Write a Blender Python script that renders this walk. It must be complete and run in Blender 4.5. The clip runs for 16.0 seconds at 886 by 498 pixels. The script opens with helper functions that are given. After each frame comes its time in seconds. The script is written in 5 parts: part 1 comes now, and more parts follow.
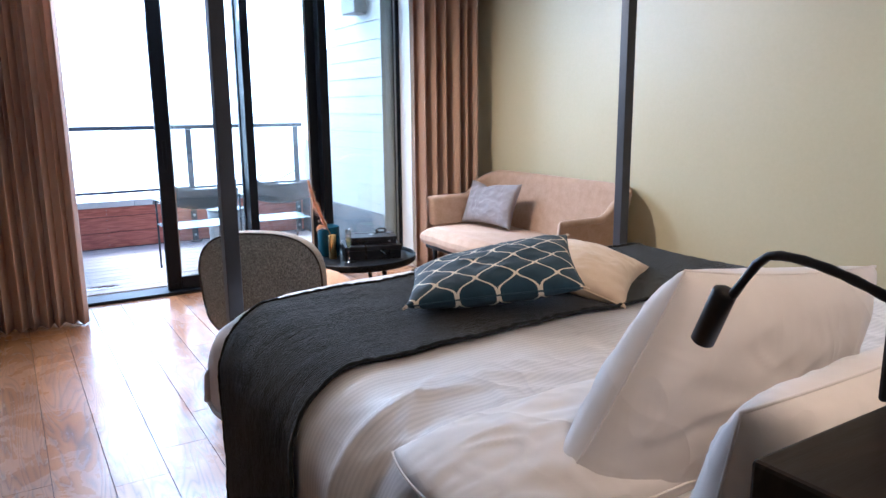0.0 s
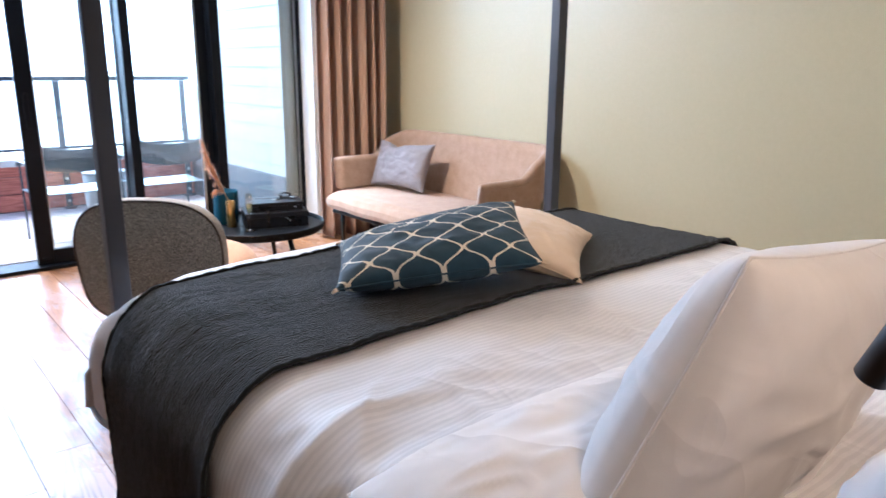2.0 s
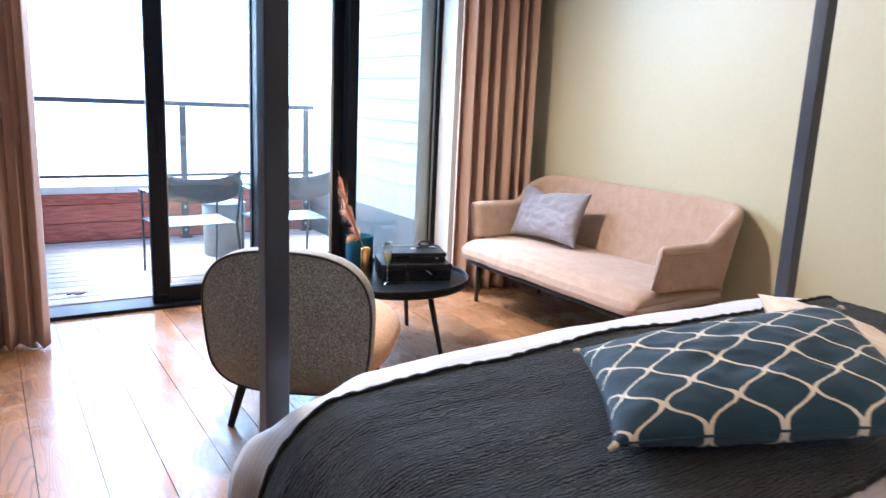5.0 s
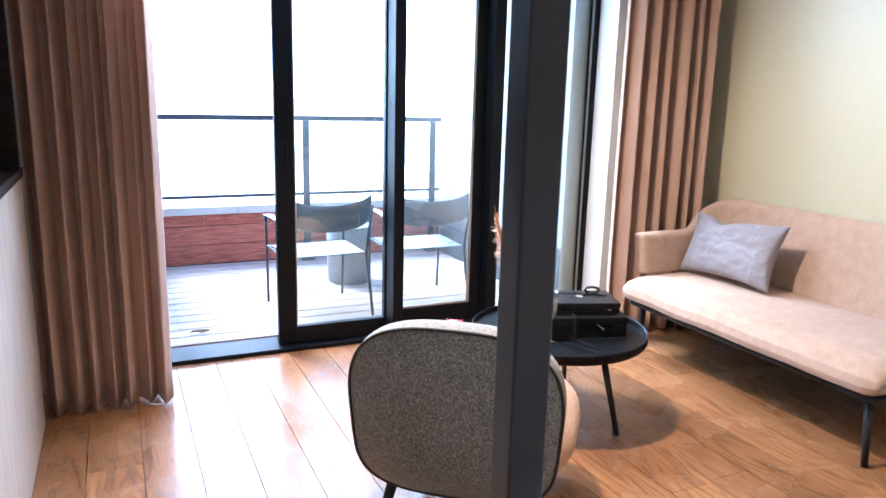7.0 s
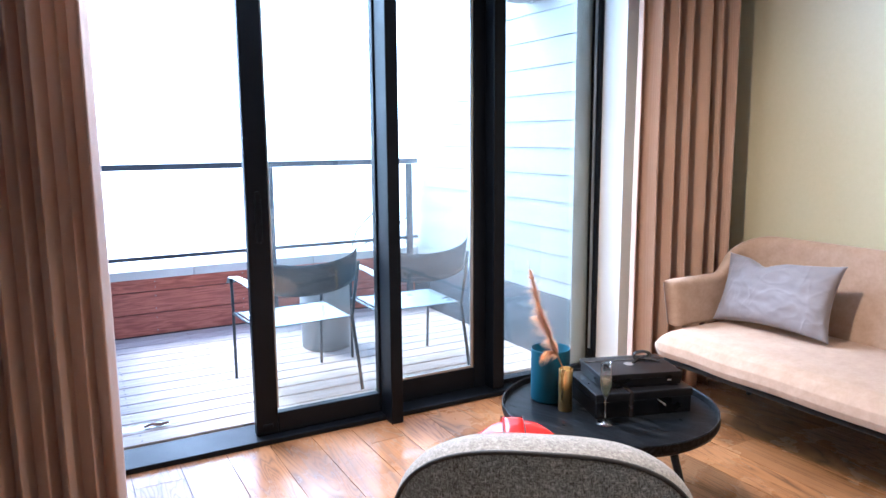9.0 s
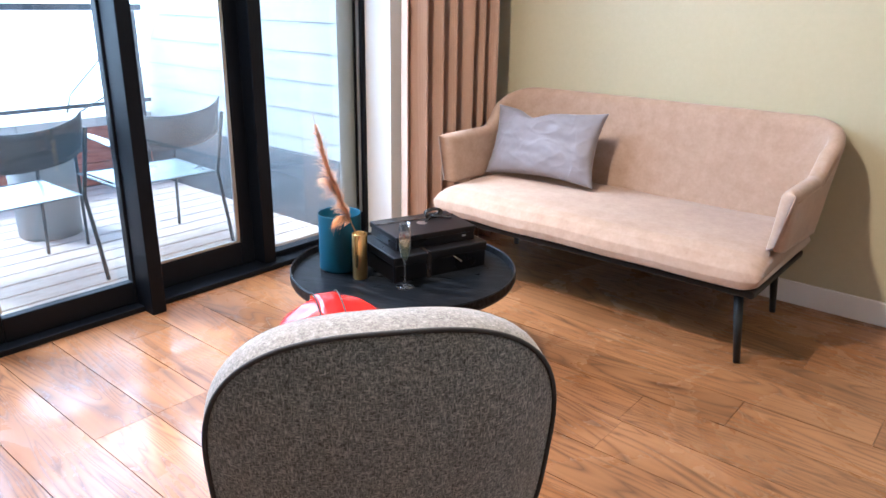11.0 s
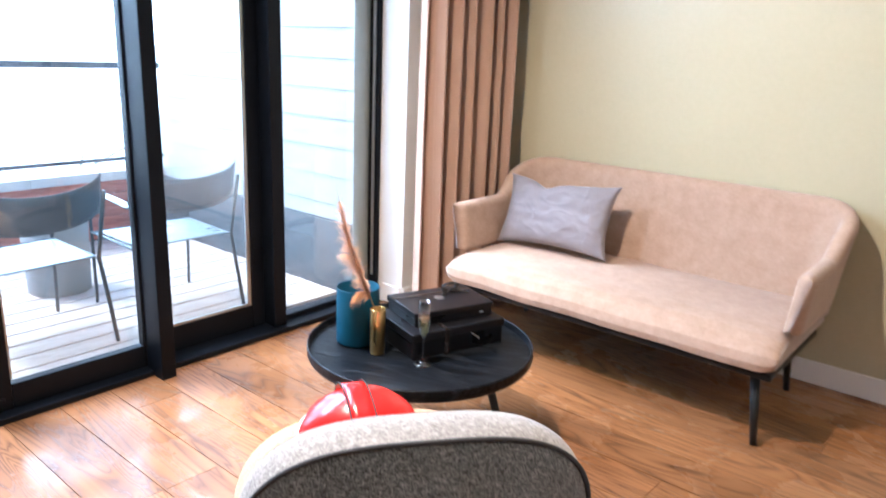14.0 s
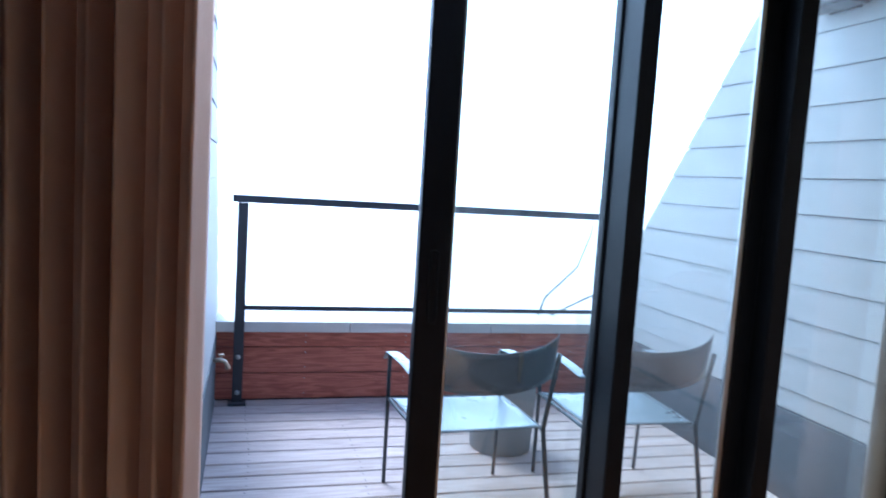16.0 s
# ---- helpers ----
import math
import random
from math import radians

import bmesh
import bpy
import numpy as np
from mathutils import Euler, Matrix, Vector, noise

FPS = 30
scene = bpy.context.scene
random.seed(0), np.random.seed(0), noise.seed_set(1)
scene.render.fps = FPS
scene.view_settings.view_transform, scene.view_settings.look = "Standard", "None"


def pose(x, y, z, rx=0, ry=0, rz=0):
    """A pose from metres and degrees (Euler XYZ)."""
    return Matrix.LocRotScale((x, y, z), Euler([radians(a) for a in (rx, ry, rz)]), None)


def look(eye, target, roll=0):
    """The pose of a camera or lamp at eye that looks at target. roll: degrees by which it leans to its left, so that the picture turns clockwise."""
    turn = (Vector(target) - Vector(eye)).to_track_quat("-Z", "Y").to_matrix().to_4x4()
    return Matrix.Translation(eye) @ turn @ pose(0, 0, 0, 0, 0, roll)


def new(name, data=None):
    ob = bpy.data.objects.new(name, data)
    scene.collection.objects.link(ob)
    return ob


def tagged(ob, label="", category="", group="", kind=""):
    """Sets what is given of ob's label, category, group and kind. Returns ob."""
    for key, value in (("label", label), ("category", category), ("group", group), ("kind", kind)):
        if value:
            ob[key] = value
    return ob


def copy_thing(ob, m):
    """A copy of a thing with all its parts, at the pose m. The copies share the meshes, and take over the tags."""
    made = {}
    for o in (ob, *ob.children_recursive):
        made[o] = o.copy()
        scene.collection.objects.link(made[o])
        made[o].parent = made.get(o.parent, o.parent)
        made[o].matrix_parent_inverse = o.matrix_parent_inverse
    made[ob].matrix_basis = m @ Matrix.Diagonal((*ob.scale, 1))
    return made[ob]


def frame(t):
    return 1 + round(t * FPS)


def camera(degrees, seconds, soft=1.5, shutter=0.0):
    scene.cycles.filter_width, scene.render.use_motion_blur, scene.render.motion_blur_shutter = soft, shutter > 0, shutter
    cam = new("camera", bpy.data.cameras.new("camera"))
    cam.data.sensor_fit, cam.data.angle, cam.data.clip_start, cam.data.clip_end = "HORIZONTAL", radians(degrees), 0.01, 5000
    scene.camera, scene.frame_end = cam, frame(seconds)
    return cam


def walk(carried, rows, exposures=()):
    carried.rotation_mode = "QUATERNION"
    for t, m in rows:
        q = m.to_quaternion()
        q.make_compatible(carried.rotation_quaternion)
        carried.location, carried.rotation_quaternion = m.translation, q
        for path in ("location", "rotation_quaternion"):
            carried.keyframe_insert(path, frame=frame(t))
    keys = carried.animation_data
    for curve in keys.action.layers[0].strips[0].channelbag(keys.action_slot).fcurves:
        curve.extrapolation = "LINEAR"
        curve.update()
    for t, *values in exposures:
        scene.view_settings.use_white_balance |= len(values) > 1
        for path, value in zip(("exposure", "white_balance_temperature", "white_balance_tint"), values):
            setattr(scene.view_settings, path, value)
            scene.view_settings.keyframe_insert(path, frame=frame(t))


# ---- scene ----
cam = camera(63.6, 16.0, shutter=0.4)
ROWS = [
    (0.0, 2.292, 1.078, 1.362, -31.56, -11.21, 0.51),
    (0.5, 2.281, 1.105, 1.356, -32.17, -12.07, 0.18),
    (1.0, 2.304, 1.194, 1.341, -32.98, -12.66, 0.35),
    (1.5, 2.355, 1.318, 1.335, -35.77, -12.71, 0.49),
    (2.0, 2.375, 1.403, 1.326, -39.88, -14.33, -0.47),
    (2.5, 2.404, 1.538, 1.334, -46.36, -14.57, 0.48),
    (3.0, 2.388, 1.648, 1.337, -47.62, -14.33, 1.09),
    (3.5, 2.409, 1.718, 1.331, -40.88, -12.02, -0.69),
    (6.0, 2.459, 2.519, 1.308, -29.31, -11.76, -1.49),
    (6.5, 2.479, 2.693, 1.364, -26.16, -11.75, -0.93),
    (7.0, 2.489, 2.824, 1.400, -24.47, -12.13, -1.42),
    (7.5, 2.508, 3.015, 1.370, -25.07, -11.00, -1.93),
    (8.0, 2.418, 3.147, 1.376, -28.48, -10.20, -0.57),
    (8.5, 2.438, 3.286, 1.374, -28.62, -10.84, -1.48),
    (9.0, 2.500, 3.474, 1.372, -29.02, -8.84, 0.43),
    (9.5, 2.543, 3.561, 1.359, -33.19, -10.53, 0.19),
    (10.0, 2.548, 3.660, 1.320, -42.20, -14.23, -1.16),
    (12.5, 2.508, 3.845, 1.270, -52.39, -21.92, -1.84),
    (13.0, 2.497, 3.854, 1.312, -52.94, -22.95, -2.65),
    (13.5, 2.490, 3.844, 1.374, -51.55, -19.83, -2.16),
    (14.0, 2.510, 3.869, 1.377, -49.79, -15.57, -2.35),
    (14.5, 2.586, 4.009, 1.397, -40.23, -11.91, -1.32),
    (15.0, 2.655, 4.180, 1.414, -29.68, -9.24, -1.81),
    (15.5, 2.711, 4.356, 1.410, -21.13, -8.70, -3.01),
    (16.0, 2.748, 4.500, 1.355, -15.07, -5.39, -3.56),
]
EXPOSURES = [(0.0, 2.36, 4850, 10), (3.0, 2.7, 4940, 10), (6.0, 2.7, 4860, 10), (7.3, 2.84, 4840, 10), (9.0, 2.56, 4880, 10), (9.8, 2.38, 4940, 10), (12.5, 2.74, 4980, 10), (14.2, 2.74, 4980, 10), (15.4, 2.16, 4900, 10), (16.0, 1.4, 4800, 10)]
walk(cam, [(t, pose(x, y, z, 90 + p, r, w)) for t, x, y, z, w, p, r in ROWS], EXPOSURES)

# ---- light: a bright hazy sky over the balcony ----
world = bpy.data.worlds.new("hazy_sky")
scene.world = world
world.use_nodes = True
wn = world.node_tree.nodes
sky = wn.new("ShaderNodeTexSky")
sky.sky_type, sky.sun_disc = "NISHITA", False
BACKDROP_GLOW = 1.3                       # glow of the added backdrop that whitens the sky over the horizon
SUN_EL, SUN_AZ = 54.0, -25.0     # degrees; azimuth from +y, clockwise from above
sky.sun_elevation, sky.sun_rotation = radians(SUN_EL), radians(SUN_AZ)
sky.dust_density, sky.air_density, sky.ozone_density = 1.5, 1.0, 1.7
world.node_tree.links.new(sky.outputs["Color"], wn["Background"].inputs["Color"])
wn["Background"].inputs["Strength"].default_value = 0.15
sun = new("sun", bpy.data.lights.new("sun", "SUN"))
sun.data.energy, sun.data.angle, sun.data.color = 1.3, radians(18), (1.0, 0.95, 0.88)
sd = Vector((math.sin(radians(SUN_AZ)) * math.cos(radians(SUN_EL)), math.cos(radians(SUN_AZ)) * math.cos(radians(SUN_EL)), math.sin(radians(SUN_EL))))
sun.matrix_world = look(sd * 30, (0, 0, 0))

# area lamp added in the upper part of the door opening to boost the sky's light
area = new("door_sky_fill", bpy.data.lights.new("door_sky_fill", "AREA"))
area.data.shape, area.data.size, area.data.size_y = "RECTANGLE", 1.6, 0.56
area.data.energy, area.data.color = 15.0, (0.95, 0.98, 1.0)
area.matrix_world = look((3.45, 6.545, 2.28), (2.3, 0.0, 0.9))
# unseen warm recessed ceiling spots: place, power and where on the floor each points
# first follows the table's shadow; others added to warm chair, wall and pillows
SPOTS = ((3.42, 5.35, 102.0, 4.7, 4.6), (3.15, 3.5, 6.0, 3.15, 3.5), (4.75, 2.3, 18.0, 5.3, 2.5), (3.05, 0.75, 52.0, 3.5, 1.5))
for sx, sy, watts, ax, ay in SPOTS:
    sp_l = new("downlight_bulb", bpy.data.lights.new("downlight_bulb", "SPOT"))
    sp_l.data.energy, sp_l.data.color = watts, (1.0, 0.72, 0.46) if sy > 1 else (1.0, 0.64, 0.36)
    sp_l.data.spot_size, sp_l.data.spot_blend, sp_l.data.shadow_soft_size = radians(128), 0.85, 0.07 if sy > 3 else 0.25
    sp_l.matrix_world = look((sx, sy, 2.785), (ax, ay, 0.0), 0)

# ---- materials ----
def nodes_of(name):
    m = bpy.data.materials.new(name)
    m.use_nodes = True
    return m, m.node_tree, m.node_tree.nodes["Principled BSDF"]


def coords(nt, scale, kind="Object", per_object=True):
    tc = nt.nodes.new("ShaderNodeTexCoord")
    mp = nt.nodes.new("ShaderNodeMapping")
    mp.inputs["Scale"].default_value = scale
    nt.links.new(tc.outputs[kind], mp.inputs["Vector"])
    if per_object:
        oi = nt.nodes.new("ShaderNodeObjectInfo")
        mu = nt.nodes.new("ShaderNodeMath")
        mu.operation = "MULTIPLY"
        mu.inputs[1].default_value = 37.0
        nt.links.new(oi.outputs["Random"], mu.inputs[0])
        cb = nt.nodes.new("ShaderNodeCombineXYZ")
        nt.links.new(mu.outputs[0], cb.inputs[0])
        nt.links.new(mu.outputs[0], cb.inputs[1])
        nt.links.new(cb.outputs[0], mp.inputs["Location"])
    return mp.outputs["Vector"]


def noise_tex(nt, vec, scale, detail=5.0, rough=0.6, distortion=0.0):
    n = nt.nodes.new("ShaderNodeTexNoise")
    n.inputs["Scale"].default_value, n.inputs["Detail"].default_value = scale, detail
    n.inputs["Roughness"].default_value, n.inputs["Distortion"].default_value = rough, distortion
    nt.links.new(vec, n.inputs["Vector"])
    return n.outputs["Fac"]


def ramp(nt, fac, stops):
    r = nt.nodes.new("ShaderNodeValToRGB")
    e = r.color_ramp.elements
    while len(e) < len(stops):
        e.new(0.5)
    for el, (p, c) in zip(e, stops):
        el.position, el.color = p, (*c, 1) if len(c) == 3 else c
    nt.links.new(fac, r.inputs["Fac"])
    return r.outputs["Color"]


def mixc(nt, fac, a, b, blend="MIX"):
    m = nt.nodes.new("ShaderNodeMix")
    m.data_type, m.blend_type = "RGBA", blend
    for sock, v in ((m.inputs[0], fac), (m.inputs[6], a), (m.inputs[7], b)):
        if isinstance(v, bpy.types.NodeSocket):
            nt.links.new(v, sock)
        else:
            sock.default_value = v
    return m.outputs[2]


def mathn(nt, op, a, b=0.0):
    m = nt.nodes.new("ShaderNodeMath")
    m.operation = op
    for sock, v in ((m.inputs[0], a), (m.inputs[1], b)):
        if isinstance(v, bpy.types.NodeSocket):
            nt.links.new(v, sock)
        else:
            sock.default_value = v
    return m.outputs[0]


def bump(nt, bsdf, height, strength, distance=0.002):
    b = nt.nodes.new("ShaderNodeBump")
    b.inputs["Strength"].default_value, b.inputs["Distance"].default_value = strength, distance
    nt.links.new(height, b.inputs["Height"])
    nt.links.new(b.outputs["Normal"], bsdf.inputs["Normal"])


def plain(name, c1, c2, rough=0.5, metal=0.0, scale=8.0, fine=180.0, bump_strength=0.15, stretch=(1, 1, 1), sheen=0.0, spec=0.5, dist=0.001, lo=0.3, hi=0.7):
    """Two colours mixed by coarse and fine noise, with fine relief."""
    m, nt, b = nodes_of(name)
    v = coords(nt, stretch)
    big, small = noise_tex(nt, v, scale), noise_tex(nt, v, fine, 3.0)
    f = mathn(nt, "ADD", mathn(nt, "MULTIPLY", big, 0.65), mathn(nt, "MULTIPLY", small, 0.35))
    nt.links.new(ramp(nt, f, [(lo, c1), (hi, c2)]), b.inputs["Base Color"])
    b.inputs["Roughness"].default_value, b.inputs["Metallic"].default_value = rough, metal
    b.inputs["Specular IOR Level"].default_value = spec
    rr = mathn(nt, "ADD", mathn(nt, "MULTIPLY", big, 0.25), rough - 0.12)
    nt.links.new(rr, b.inputs["Roughness"])
    if sheen:
        b.inputs["Sheen Weight"].default_value, b.inputs["Sheen Roughness"].default_value = sheen, 0.4
    if bump_strength:
        bump(nt, b, small, bump_strength, dist)
    return m


def weave(name, c1, c2, pitch, rough=0.9, scale=6.0, sheen=0.2, strength=0.6, contrast=0.7, ribs=False, spec=0.25):
    """Woven cloth: threads crossing at the given pitch in metres."""
    m, nt, b = nodes_of(name)
    v = coords(nt, (1, 1, 1), per_object=False)
    warp = noise_tex(nt, v, 40.0, 2.0)
    vd = nt.nodes.new("ShaderNodeVectorMath")
    vd.operation = "MULTIPLY_ADD"
    cbn = nt.nodes.new("ShaderNodeCombineXYZ")
    for i in range(3):
        nt.links.new(warp, cbn.inputs[i])
    nt.links.new(cbn.outputs[0], vd.inputs[0])
    vd.inputs[1].default_value = (pitch * 0.8,) * 3
    nt.links.new(v, vd.inputs[2])
    waves = []
    for d in ("X", "Z") if not ribs else ("X",):
        w = nt.nodes.new("ShaderNodeTexWave")
        w.wave_type, w.bands_direction = "BANDS", d
        w.inputs["Scale"].default_value = 0.314 / pitch
        w.inputs["Distortion"].default_value, w.inputs["Detail"].default_value = 1.2, 2.0
        w.inputs["Detail Scale"].default_value = 3.0
        nt.links.new(vd.outputs[0], w.inputs["Vector"])
        waves.append(w.outputs["Fac"])
    t = mathn(nt, "MULTIPLY", waves[0], waves[1]) if len(waves) > 1 else waves[0]
    fl = noise_tex(nt, v, 420.0, 2.0)
    big = noise_tex(nt, v, scale, 4.0)
    f = mathn(nt, "ADD", mathn(nt, "MULTIPLY", t, contrast * 0.6), mathn(nt, "ADD", mathn(nt, "MULTIPLY", fl, 0.3), mathn(nt, "MULTIPLY", big, 0.3)))
    nt.links.new(ramp(nt, f, [(0.2, c1), (0.8, c2)]), b.inputs["Base Color"])
    b.inputs["Roughness"].default_value = rough
    b.inputs["Sheen Weight"].default_value, b.inputs["Sheen Roughness"].default_value = sheen, 0.5
    b.inputs["Specular IOR Level"].default_value = spec
    bump(nt, b, mathn(nt, "ADD", t, mathn(nt, "MULTIPLY", fl, 0.5)), strength, pitch * 0.4)
    return m


def wood(name, dark, mid, light, rough=0.45, along="y", ring=7.0, stretch=14.0, strength=0.25, vary=0.25, coat=0.0, run=1.0):
    """Planed timber: long grain, cathedral figure and a tone of its own for each piece."""
    m, nt, b = nodes_of(name)
    s = {"x": (run, stretch, stretch), "y": (stretch, run, stretch), "z": (stretch, stretch, run)}[along]
    v = coords(nt, s)
    fig = noise_tex(nt, v, ring * 0.11, 3.0, 0.5, 1.2)
    rings = mathn(nt, "SINE", mathn(nt, "MULTIPLY", fig, 60.0))
    rings = mathn(nt, "MULTIPLY_ADD", rings, 0.5)
    grain = noise_tex(nt, v, 9.0, 6.0, 0.7)
    pores = noise_tex(nt, v, 60.0, 2.0, 0.6)
    f = mathn(nt, "ADD", mathn(nt, "MULTIPLY", grain, 0.7), mathn(nt, "MULTIPLY", rings, 0.2))
    col = ramp(nt, f, [(0.2, dark), (0.48, mid), (0.75, light)])
    oi = nt.nodes.new("ShaderNodeObjectInfo")
    hv = nt.nodes.new("ShaderNodeHueSaturation")
    nt.links.new(col, hv.inputs["Color"])
    nt.links.new(mathn(nt, "ADD", mathn(nt, "MULTIPLY", oi.outputs["Random"], vary * 2), 1.0 - vary), hv.inputs["Value"])
    nt.links.new(hv.outputs["Color"], b.inputs["Base Color"])
    nt.links.new(mathn(nt, "ADD", mathn(nt, "MULTIPLY", grain, 0.3), rough - 0.15), b.inputs["Roughness"])
    if coat:
        b.inputs["Coat Weight"].default_value, b.inputs["Coat IOR"].default_value = coat, 1.65
        nt.links.new(mathn(nt, "ADD", mathn(nt, "MULTIPLY", grain, 0.30), 0.03), b.inputs["Coat Roughness"])
    bump(nt, b, mathn(nt, "ADD", mathn(nt, "MULTIPLY", pores, 0.6), mathn(nt, "MULTIPLY", rings, 0.3)), strength, 0.0008)
    return m


def glass_mat(name, tint=(1, 1, 1), gloss_rough=0.0, ior=1.5, power=5.0, dust_glow=0.0):
    """Clear sheet glass: passes light straight on, with a mirror sheen that grows at a slant."""
    m = bpy.data.materials.new(name)
    m.use_nodes = True
    nt = m.node_tree
    nt.nodes.remove(nt.nodes["Principled BSDF"])
    tr, gl, mx, lw = (nt.nodes.new("ShaderNode" + k) for k in ("BsdfTransparent", "BsdfGlossy", "MixShader", "LayerWeight"))
    tr.inputs["Color"].default_value = (*tint, 1)
    gl.inputs["Roughness"].default_value = gloss_rough
    f0 = ((ior - 1) / (ior + 1)) ** 2
    sheen = mathn(nt, "ADD", mathn(nt, "MULTIPLY", mathn(nt, "POWER", lw.outputs["Facing"], power), 1 - f0), f0)
    nt.links.new(sheen, mx.inputs[0])
    nt.links.new(tr.outputs[0], mx.inputs[1])
    nt.links.new(gl.outputs[0], mx.inputs[2])
    last = mx.outputs[0]
    if dust_glow:
        # film catching the sun: dusty wiped smears, added haze on panes, wine's glow
        tl, md = nt.nodes.new("ShaderNodeBsdfTranslucent"), nt.nodes.new("ShaderNodeMixShader")
        tl.inputs["Color"].default_value = (0.9, 0.92, 0.92, 1)
        smear = noise_tex(nt, coords(nt, (1.0, 1.0, 0.35)), 2.2, 4.0, 0.55, 0.4)
        nt.links.new(mathn(nt, "MULTIPLY", mathn(nt, "MAXIMUM", mathn(nt, "SUBTRACT", smear, 0.28), 0.05), dust_glow), md.inputs[0])
        nt.links.new(last, md.inputs[1])
        nt.links.new(tl.outputs[0], md.inputs[2])
        last = md.outputs[0]
    nt.links.new(last, nt.nodes["Material Output"].inputs["Surface"])
    return m


def lattice_mat(name):
    """Deep teal cloth with a cream embroidered net of ogees."""
    m, nt, b = nodes_of(name)
    uv = nt.nodes.new("ShaderNodeUVMap")
    uv.uv_map = "cloth"
    sp = nt.nodes.new("ShaderNodeSeparateXYZ")
    nt.links.new(uv.outputs[0], sp.inputs[0])
    u, v = sp.outputs[0], sp.outputs[1]
    wob = noise_tex(nt, uv.outputs[0], 30.0, 2.0)
    u = mathn(nt, "ADD", u, mathn(nt, "MULTIPLY", mathn(nt, "SUBTRACT", wob, 0.5), 0.012))
    P, Q, W = 0.061, 0.098, 0.0042
    wave = mathn(nt, "MULTIPLY", mathn(nt, "COSINE", mathn(nt, "MULTIPLY", v, 2 * math.pi / Q)), P * 0.5 - 0.003)
    dists = []
    for sgn, off in ((1, 0.0), (-1, P)):
        q = mathn(nt, "ADD", mathn(nt, "ADD", u, off), mathn(nt, "MULTIPLY", wave, sgn))
        fr = mathn(nt, "FRACT", mathn(nt, "ADD", mathn(nt, "DIVIDE", q, 2 * P), 100.0))
        dists.append(mathn(nt, "MULTIPLY", mathn(nt, "ABSOLUTE", mathn(nt, "SUBTRACT", fr, 0.5)), 2 * P))
    d = mathn(nt, "MINIMUM", dists[0], dists[1])
    fz = noise_tex(nt, uv.outputs[0], 500.0, 2.0)
    line = mathn(nt, "LESS_THAN", mathn(nt, "ADD", d, mathn(nt, "MULTIPLY", mathn(nt, "SUBTRACT", fz, 0.5), 0.003)), W)
    big = noise_tex(nt, uv.outputs[0], 12.0)
    ground = ramp(nt, big, [(0.3, (0.004, 0.022, 0.042)), (0.7, (0.010, 0.042, 0.070))])
    nt.links.new(mixc(nt, line, ground, (0.62, 0.56, 0.45, 1)), b.inputs["Base Color"])
    b.inputs["Roughness"].default_value = 0.85
    b.inputs["Sheen Weight"].default_value = 0.08
    bump(nt, b, mathn(nt, "ADD", line, mathn(nt, "MULTIPLY", fz, 0.5)), 0.7, 0.0015)
    return m


def knit_mat(name):
    """Slubby charcoal weave with wavering ridges along its length."""
    m, nt, b = nodes_of(name)
    uv = nt.nodes.new("ShaderNodeUVMap")
    uv.uv_map = "cloth"
    vs = []
    for sc in ((34.0, 26.0, 1.0), (220.0, 330.0, 1.0), (4.0, 3.0, 1.0)):
        mp = nt.nodes.new("ShaderNodeMapping")
        mp.inputs["Scale"].default_value = sc
        nt.links.new(uv.outputs[0], mp.inputs["Vector"])
        vs.append(noise_tex(nt, mp.outputs["Vector"], 1.0, 3.0, 0.55, 0.9))
    mp = nt.nodes.new("ShaderNodeMapping")
    mp.inputs["Scale"].default_value = (3.2, 1.0, 1.0)
    nt.links.new(uv.outputs[0], mp.inputs["Vector"])
    wv = nt.nodes.new("ShaderNodeTexWave")
    wv.wave_type, wv.bands_direction = "BANDS", "Y"
    wv.inputs["Scale"].default_value, wv.inputs["Distortion"].default_value = 30.0, 7.0
    wv.inputs["Detail"].default_value, wv.inputs["Detail Scale"].default_value = 2.5, 1.3
    nt.links.new(mp.outputs["Vector"], wv.inputs["Vector"])
    ridge = mathn(nt, "MULTIPLY", wv.outputs["Fac"], mathn(nt, "ADD", vs[0], 0.2))
    f = mathn(nt, "ADD", mathn(nt, "MULTIPLY", ridge, 0.55), mathn(nt, "ADD", mathn(nt, "MULTIPLY", vs[1], 0.35), mathn(nt, "MULTIPLY", vs[2], 0.1)))
    nt.links.new(ramp(nt, f, [(0.26, (0.005, 0.006, 0.007)), (0.45, (0.018, 0.021, 0.025)), (0.66, (0.075, 0.084, 0.092))]), b.inputs["Base Color"])
    b.inputs["Roughness"].default_value = 0.95
    b.inputs["Sheen Weight"].default_value = 0.12
    b.inputs["Specular IOR Level"].default_value = 0.2
    bump(nt, b, mathn(nt, "ADD", ridge, mathn(nt, "MULTIPLY", vs[1], 0.5)), 1.0, 0.009)
    return m


